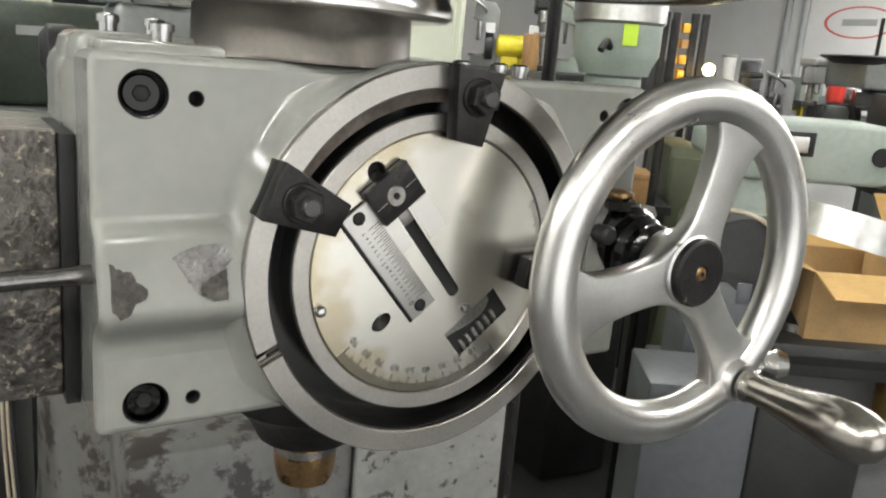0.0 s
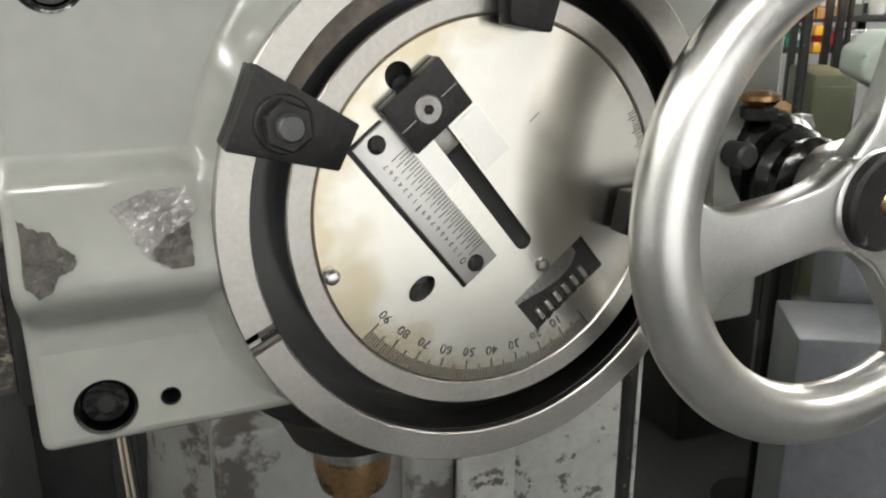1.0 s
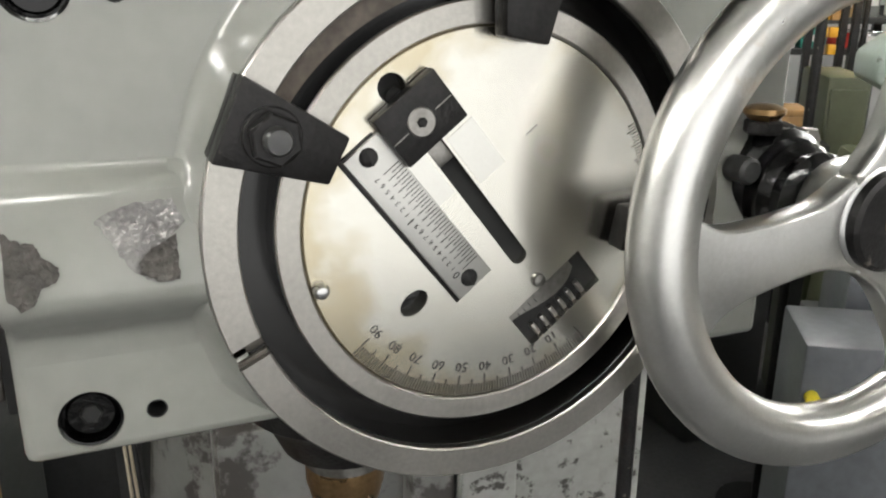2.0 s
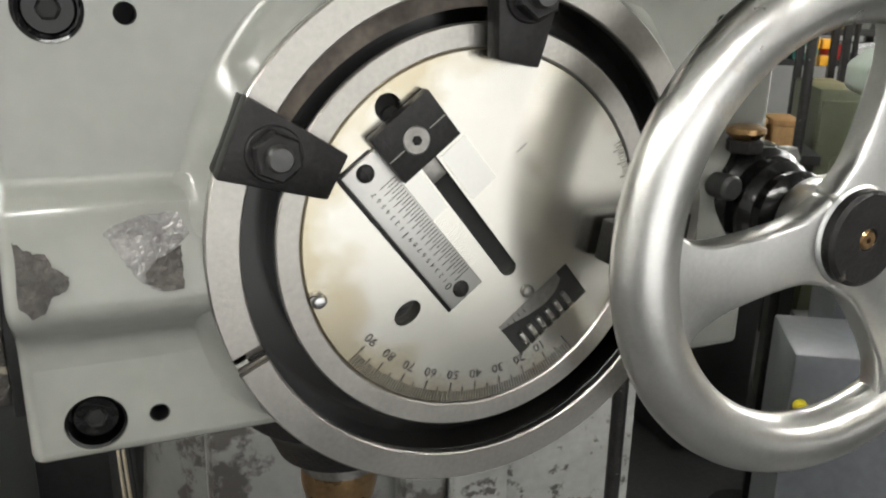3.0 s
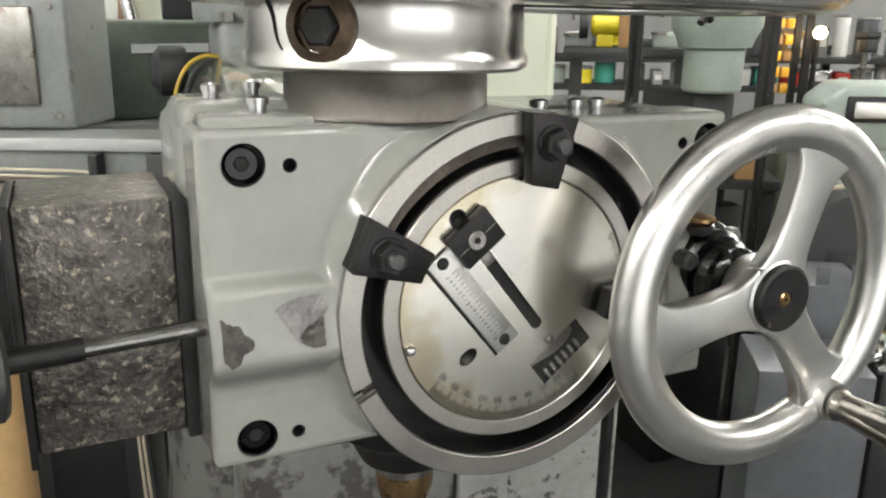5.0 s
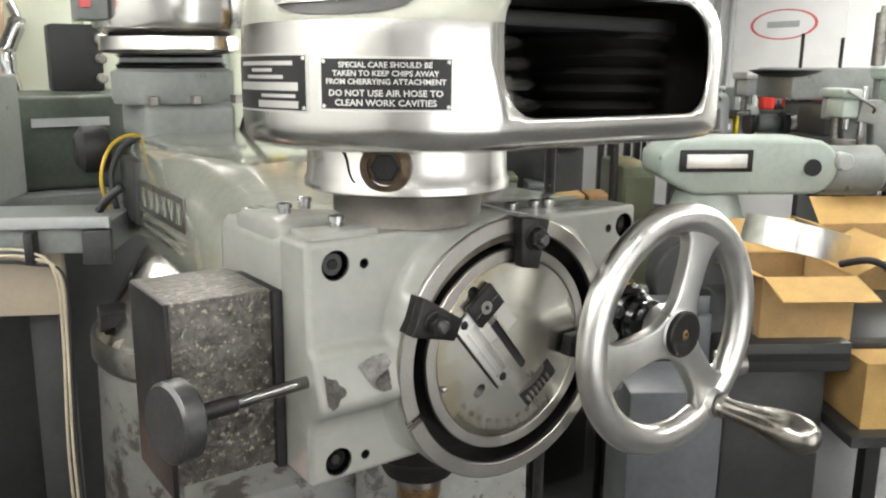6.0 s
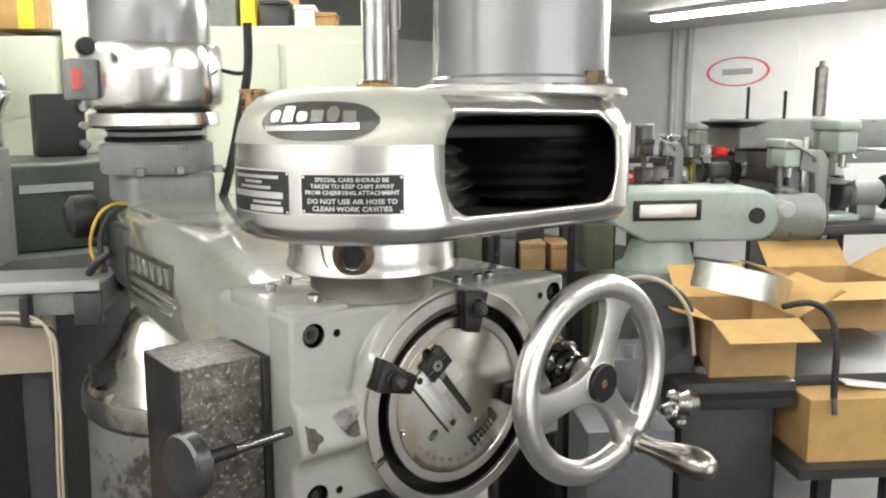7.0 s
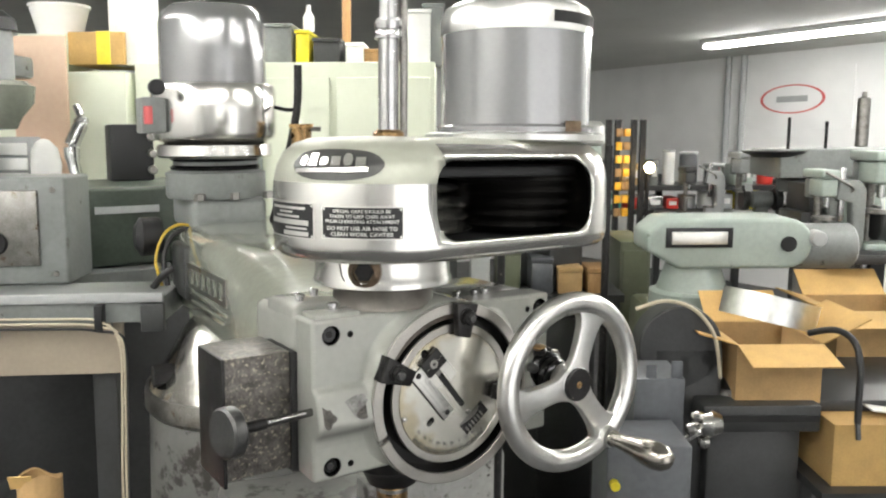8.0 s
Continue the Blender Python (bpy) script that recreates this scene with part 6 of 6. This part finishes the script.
    part("foot", cyl(0.05, 0, 0.02, (0.201, 0.17, 0), "z", 28, 0.003), M["black_steel"], w)
    # little wooden cases on a dark shelf
    c = sthing("low_shelf", 0.580, 3.3, 0, "dark steel shelf behind the machine", "shelf")
    zc = 1.044
    spart("board", box(-0.057, 0.745, 3.25, 3.6, zc - 0.03, zc), "machine_dark", c)
    spart("leg", box(0.038, 0.038 + 0.04, 3.3, 3.34, 0, zc - 0.03), "machine_dark", c)
    spart("leg", box(0.698, 0.698 + 0.04, 3.3, 3.34, 0, zc - 0.03), "machine_dark", c)
    for px, w2, h2, m, nm in ((1010, 0.10, 0.09, "cardboard", "small_carton"), (1058, 0.08, 0.085, "wood", "wooden_case"), (960, 0.09, 0.13, "slate", "tool_case"), (900, 0.10, 0.16, "olive", "tool_case"), (850, 0.08, 0.2, "pale_grey", "tool_case")):
        a = (px - 784) / 1426 * 3.32
        o = sthing(nm, a, 3.3, zc, {"small_carton": "small cardboard carton on the shelf", "wooden_case": "small reddish wooden case on the shelf", "tool_case": "small steel tool case on the shelf"}[nm], "case", "cases on the shelf")
        spart("case", box(a - w2 / 2, a + w2 / 2, 3.28, 3.45, zc, zc + h2, 0.005), m, o)
        spart("lid", box(a - w2 / 2 - 0.002, a + w2 / 2 + 0.002, 3.278, 3.452, zc + h2, zc + h2 + 0.02, 0.004), m, o)
    # olive cabinet under the ram
    v = sthing("olive_cabinet", 0.864, 3.6, 0, "olive painted steel cabinet", "cabinet")
    spart("body", box(0.775, 0.912, 3.5, 3.9, 0, 1.230, 0.01), "olive", v)
    spart("door", box(0.785, 0.902, 3.488, 3.4995, 0.1, 1.192, 0.006), "olive", v)


M["amber"] = material("amber_plastic", (0.8, 0.42, 0.03), 0.3, 0, 0.1, 10, 0, 60)
far_row()


def bench_mill():
    # blue-grey mill head seen behind the motor
    h = thing("bench_mill", (1.70, 2.0, 0.0), "blue-grey milling head with a lime sticker", "milling machine")
    part("cap", lathe([(0, 1.72), (0.15, 1.72), (0.16, 1.73), (0.16, 1.80), (0.14, 1.82), (0, 1.82)], (1.70, 2.0, 0), "z", 40), M["cast_alu"], h)
    part("body", join(lathe([(0, 1.55), (0.12, 1.55), (0.13, 1.58), (0.15, 1.62), (0.15, 1.72), (0, 1.72)], (1.70, 2.0, 0), "z", 40), cyl(0.10, 1.40, 1.55, (1.70, 2.0, 0), "z", 36, 0.01)), M["pale_green"], h)
    part("column", box(1.62, 1.80, 1.98, 2.3, 1.0, 1.40, 0.02), M["machine_dark"], h)
    part("sticker", move(box(-0.025, 0.025, -0.002, 0.002, -0.035, 0.035), Matrix.Translation((1.63, 1.848, 1.725 - 0.04)) @ Matrix.Rotation(radians(-25), 4, "Z")), M["lime"], h)
    part("stand", box(1.55, 1.86, 1.95, 2.4, 0.0, 1.0, 0.02), M["machine_dark"], h)
    part("handle", tube([(1.56, 1.86, 1.64), (1.53, 1.84, 1.66), (1.50, 1.83, 1.63)], 0.012), M["black_steel"], h)


in_place(Matrix.Translation((0, 0, -0.07)) @ FAR, bench_mill)


# ---- green lamp head at the edge of the shop ----
def lamp_head():
    t = sthing("drill_head", -1.168, 2.2, 0, "green enamelled drill press head on a grey column", "drill press")
    a = -1.176
    spart("head", lathe([(0, 1.723), (0.04, 1.726), (0.055, 1.757), (0.085, 1.795), (0.09, 1.840), (0.07, 1.854), (0, 1.854)], (a - 0.02, 2.2, 0), "z", 32), "green_paint", t)
    spart("quill", cyl(0.05, 1.852, 1.987, (a - 0.03, 2.2, 0), "z", 28, 0.006), "pale_grey", t)
    spart("cap", lathe([(0, 1.987), (0.062, 1.987), (0.06, 2.016), (0.03, 2.038), (0, 2.039)], (a - 0.03, 2.2, 0), "z", 28), "machine_dark", t)
    spart("column", cyl(0.045, 0, 2.030, (a - 0.20, 2.35, 0), "z", 24), "machine_grey", t)
    spart("arm", box(a - 0.22, a, 2.2, 2.36, 1.869, 1.928, 0.01), "machine_grey", t)


lamp_head()


# ---- small machines crowding the benches ----
def small_machine(a, d, z, k, paint, kind):
    """A bench machine about k metres high: drill press, grinder or arbor press."""
    names = {"drill": ("bench_drill", "small bench drill press with a grey motor", "drill press"),
             "grinder": ("bench_grinder", "double-ended bench grinder with dark wheels", "bench grinder"),
             "press": ("arbor_press", "cast arbor press with a bright ram", "press")}[kind]
    t = sthing(names[0], a, d, z, names[1], names[2], "bench machines")
    if kind == "drill":
        spart("base", box(a - 0.16 * k, a + 0.16 * k, d - 0.2 * k, d + 0.25 * k, z, z + 0.06 * k, 0.012 * k), paint, t)
        spart("column", cyl(0.05 * k, z + 0.06 * k, z + 0.95 * k, (a, d + 0.12 * k, 0), "z", 16), "old_steel", t)
        spart("table", cyl(0.15 * k, z + 0.36 * k, z + 0.41 * k, (a, d - 0.06 * k, 0), "z", 20, 0.01 * k), "old_steel", t)
        spart("head", box(a - 0.1 * k, a + 0.1 * k, d - 0.18 * k, d + 0.2 * k, z + 0.66 * k, z + 0.88 * k, 0.03 * k, 3), paint, t)
        spart("pulley_cover", box(a - 0.12 * k, a + 0.12 * k, d - 0.2 * k, d + 0.36 * k, z + 0.885 * k, z + 0.99 * k, 0.03 * k, 3), paint, t)
        spart("chuck", cyl(0.04 * k, z + 0.52 * k, z + 0.66 * k, (a, d - 0.1 * k, 0), "z", 14, 0.01 * k), "bright_steel", t)
        spart("motor", cyl(0.09 * k, z + 0.62 * k, z + 0.88 * k, (a, d + 0.3 * k, 0), "z", 20, 0.02 * k), "machine_grey", t)
        for q in (0, 120, 240):
            spart("spoke", tube([(a + 0.1 * k, d, z + 0.74 * k), (a + 0.14 * k, d + 0.16 * k * math.cos(radians(q)), z + 0.74 * k + 0.16 * k * math.sin(radians(q)))], 0.012 * k, 8, False), "bright_steel", t)
    elif kind == "grinder":
        spart("foot", box(a - 0.14 * k, a + 0.14 * k, d - 0.12 * k, d + 0.12 * k, z, z + 0.2 * k, 0.02 * k), paint, t)
        spart("motor", cyl(0.19 * k, -0.24 * k, 0.24 * k, (a, d, z + 0.36 * k), "x", 24, 0.04 * k), paint, t)
        for sgn in (-1, 1):
            spart("wheel_guard", cyl(0.25 * k, sgn * 0.36 * k - 0.07 * k, sgn * 0.36 * k + 0.07 * k, (a, d, z + 0.36 * k), "x", 28, 0.02 * k), "machine_dark", t)
            spart("eye_shield", move(box(-0.08 * k, 0.08 * k, -0.01 * k, 0.01 * k, -0.09 * k, 0.09 * k), Matrix.Translation((a + sgn * 0.36 * k, d - 0.22 * k, z + 0.64 * k)) @ Matrix.Rotation(radians(-30), 4, "X")), "pale_grey", t)
    else:
        pts = [(a - 0.2 * k, z), (a + 0.22 * k, z), (a + 0.22 * k, z + 0.85 * k), (a + 0.12 * k, z + 0.98 * k), (a - 0.16 * k, z + 0.98 * k), (a - 0.2 * k, z + 0.72 * k), (a + 0.02 * k, z + 0.66 * k), (a + 0.06 * k, z + 0.22 * k), (a - 0.2 * k, z + 0.16 * k)]
        spart("frame", prism(pts, d - 0.09 * k, d + 0.09 * k, "xz", 0.02 * k), paint, t)
        spart("ram", box(a - 0.13 * k, a - 0.06 * k, d - 0.035 * k, d + 0.035 * k, z + 0.4 * k, z + 1.15 * k, 0.006 * k), "bright_steel", t)
        spart("lever", tube([(a, d - 0.09 * k, z + 0.82 * k), (a - 0.05 * k, d - 0.16 * k, z + 0.9 * k), (a - 0.42 * k, d - 0.18 * k, z + 1.1 * k)], 0.02 * k, 8), "old_steel", t)
        spart("plate", cyl(0.13 * k, z + 0.165 * k, z + 0.2 * k, (a - 0.1 * k, d, 0), "z", 18), "old_steel", t)


def crowded_bench():
    b = sthing("far_bench", 1.624, 3.5, 0, "long steel bench crowded with small machines", "bench")
    zb = 1.205
    spart("top", box(1.545, 2.159, 3.25, 3.62, zb - 0.04, zb, 0.004), "machine_dark", b)
    for px in (1430, 1660):
        spart("leg", box((px - 784) / 1426 * 3.4, (px - 784) / 1426 * 3.4 + 0.05, 3.3, 3.35, 0, zb - 0.04), "machine_dark", b)
    for px, d, k, m, kind in ((1455, 3.45, 0.34, "pale_green", "drill"), (1500, 3.42, 0.30, "machine_grey", "press"), (1548, 3.45, 0.42, "pale_green", "drill"), (1600, 3.45, 0.3, "machine_grey", "grinder")):
        small_machine((px - 784) / 1426 * d, d, zb, k, m, kind)
    c = sthing("far_bench", 1.562, 4.3, 0, "steel bench with machines behind the ram mill", "bench")
    zc = 1.256
    spart("top", box(1.200, 1.927, 4.2, 4.6, zc - 0.04, zc, 0.004), "machine_dark", c)
    for px in (1190, 1410):
        spart("leg", box((px - 784) / 1426 * 4.3, (px - 784) / 1426 * 4.3 + 0.05, 4.3, 4.35, 0, zc - 0.04), "machine_dark", c)
    for px, d, k, m, kind in ((1215, 4.35, 0.26, "machine_dark", "drill"), (1262, 4.35, 0.24, "pale_grey", "press"), (1310, 4.35, 0.34, "pale_grey", "drill"), (1345, 4.3, 0.24, "machine_grey", "grinder"), (1395, 4.35, 0.3, "machine_dark", "press")):
        small_machine((px - 784) / 1426 * d, d, zc, k, m, kind)
    e = sthing("mid_bench", 0.175, 3.7, 0, "steel bench of small machines behind the motor", "bench")
    ze = 1.464
    spart("top", box(-0.010, 0.456, 3.65, 4.0, ze - 0.04, ze, 0.004), "machine_dark", e)
    for px in (790, 945):
        spart("leg", box((px - 784) / 1426 * 3.7, (px - 784) / 1426 * 3.7 + 0.05, 3.7, 3.75, 0, ze - 0.04), "machine_dark", e)
    for px, d, k, m, kind in ((800, 3.8, 0.26, "machine_grey", "press"), (840, 3.8, 0.24, "yellow", "grinder"), (885, 3.8, 0.36, "machine_dark", "drill"), (930, 3.8, 0.28, "pale_green", "press")):
        small_machine((px - 784) / 1426 * d, d, ze, k, m, kind)
    f = sthing("amber_crate", 0.313, 3.7, ze, "reddish wooden crate on the bench", "crate")
    spart("crate", box(0.196, 0.227 + 0.03, 3.68, 3.72, ze, ze + 0.14, 0.004), "wood", f)


crowded_bench()
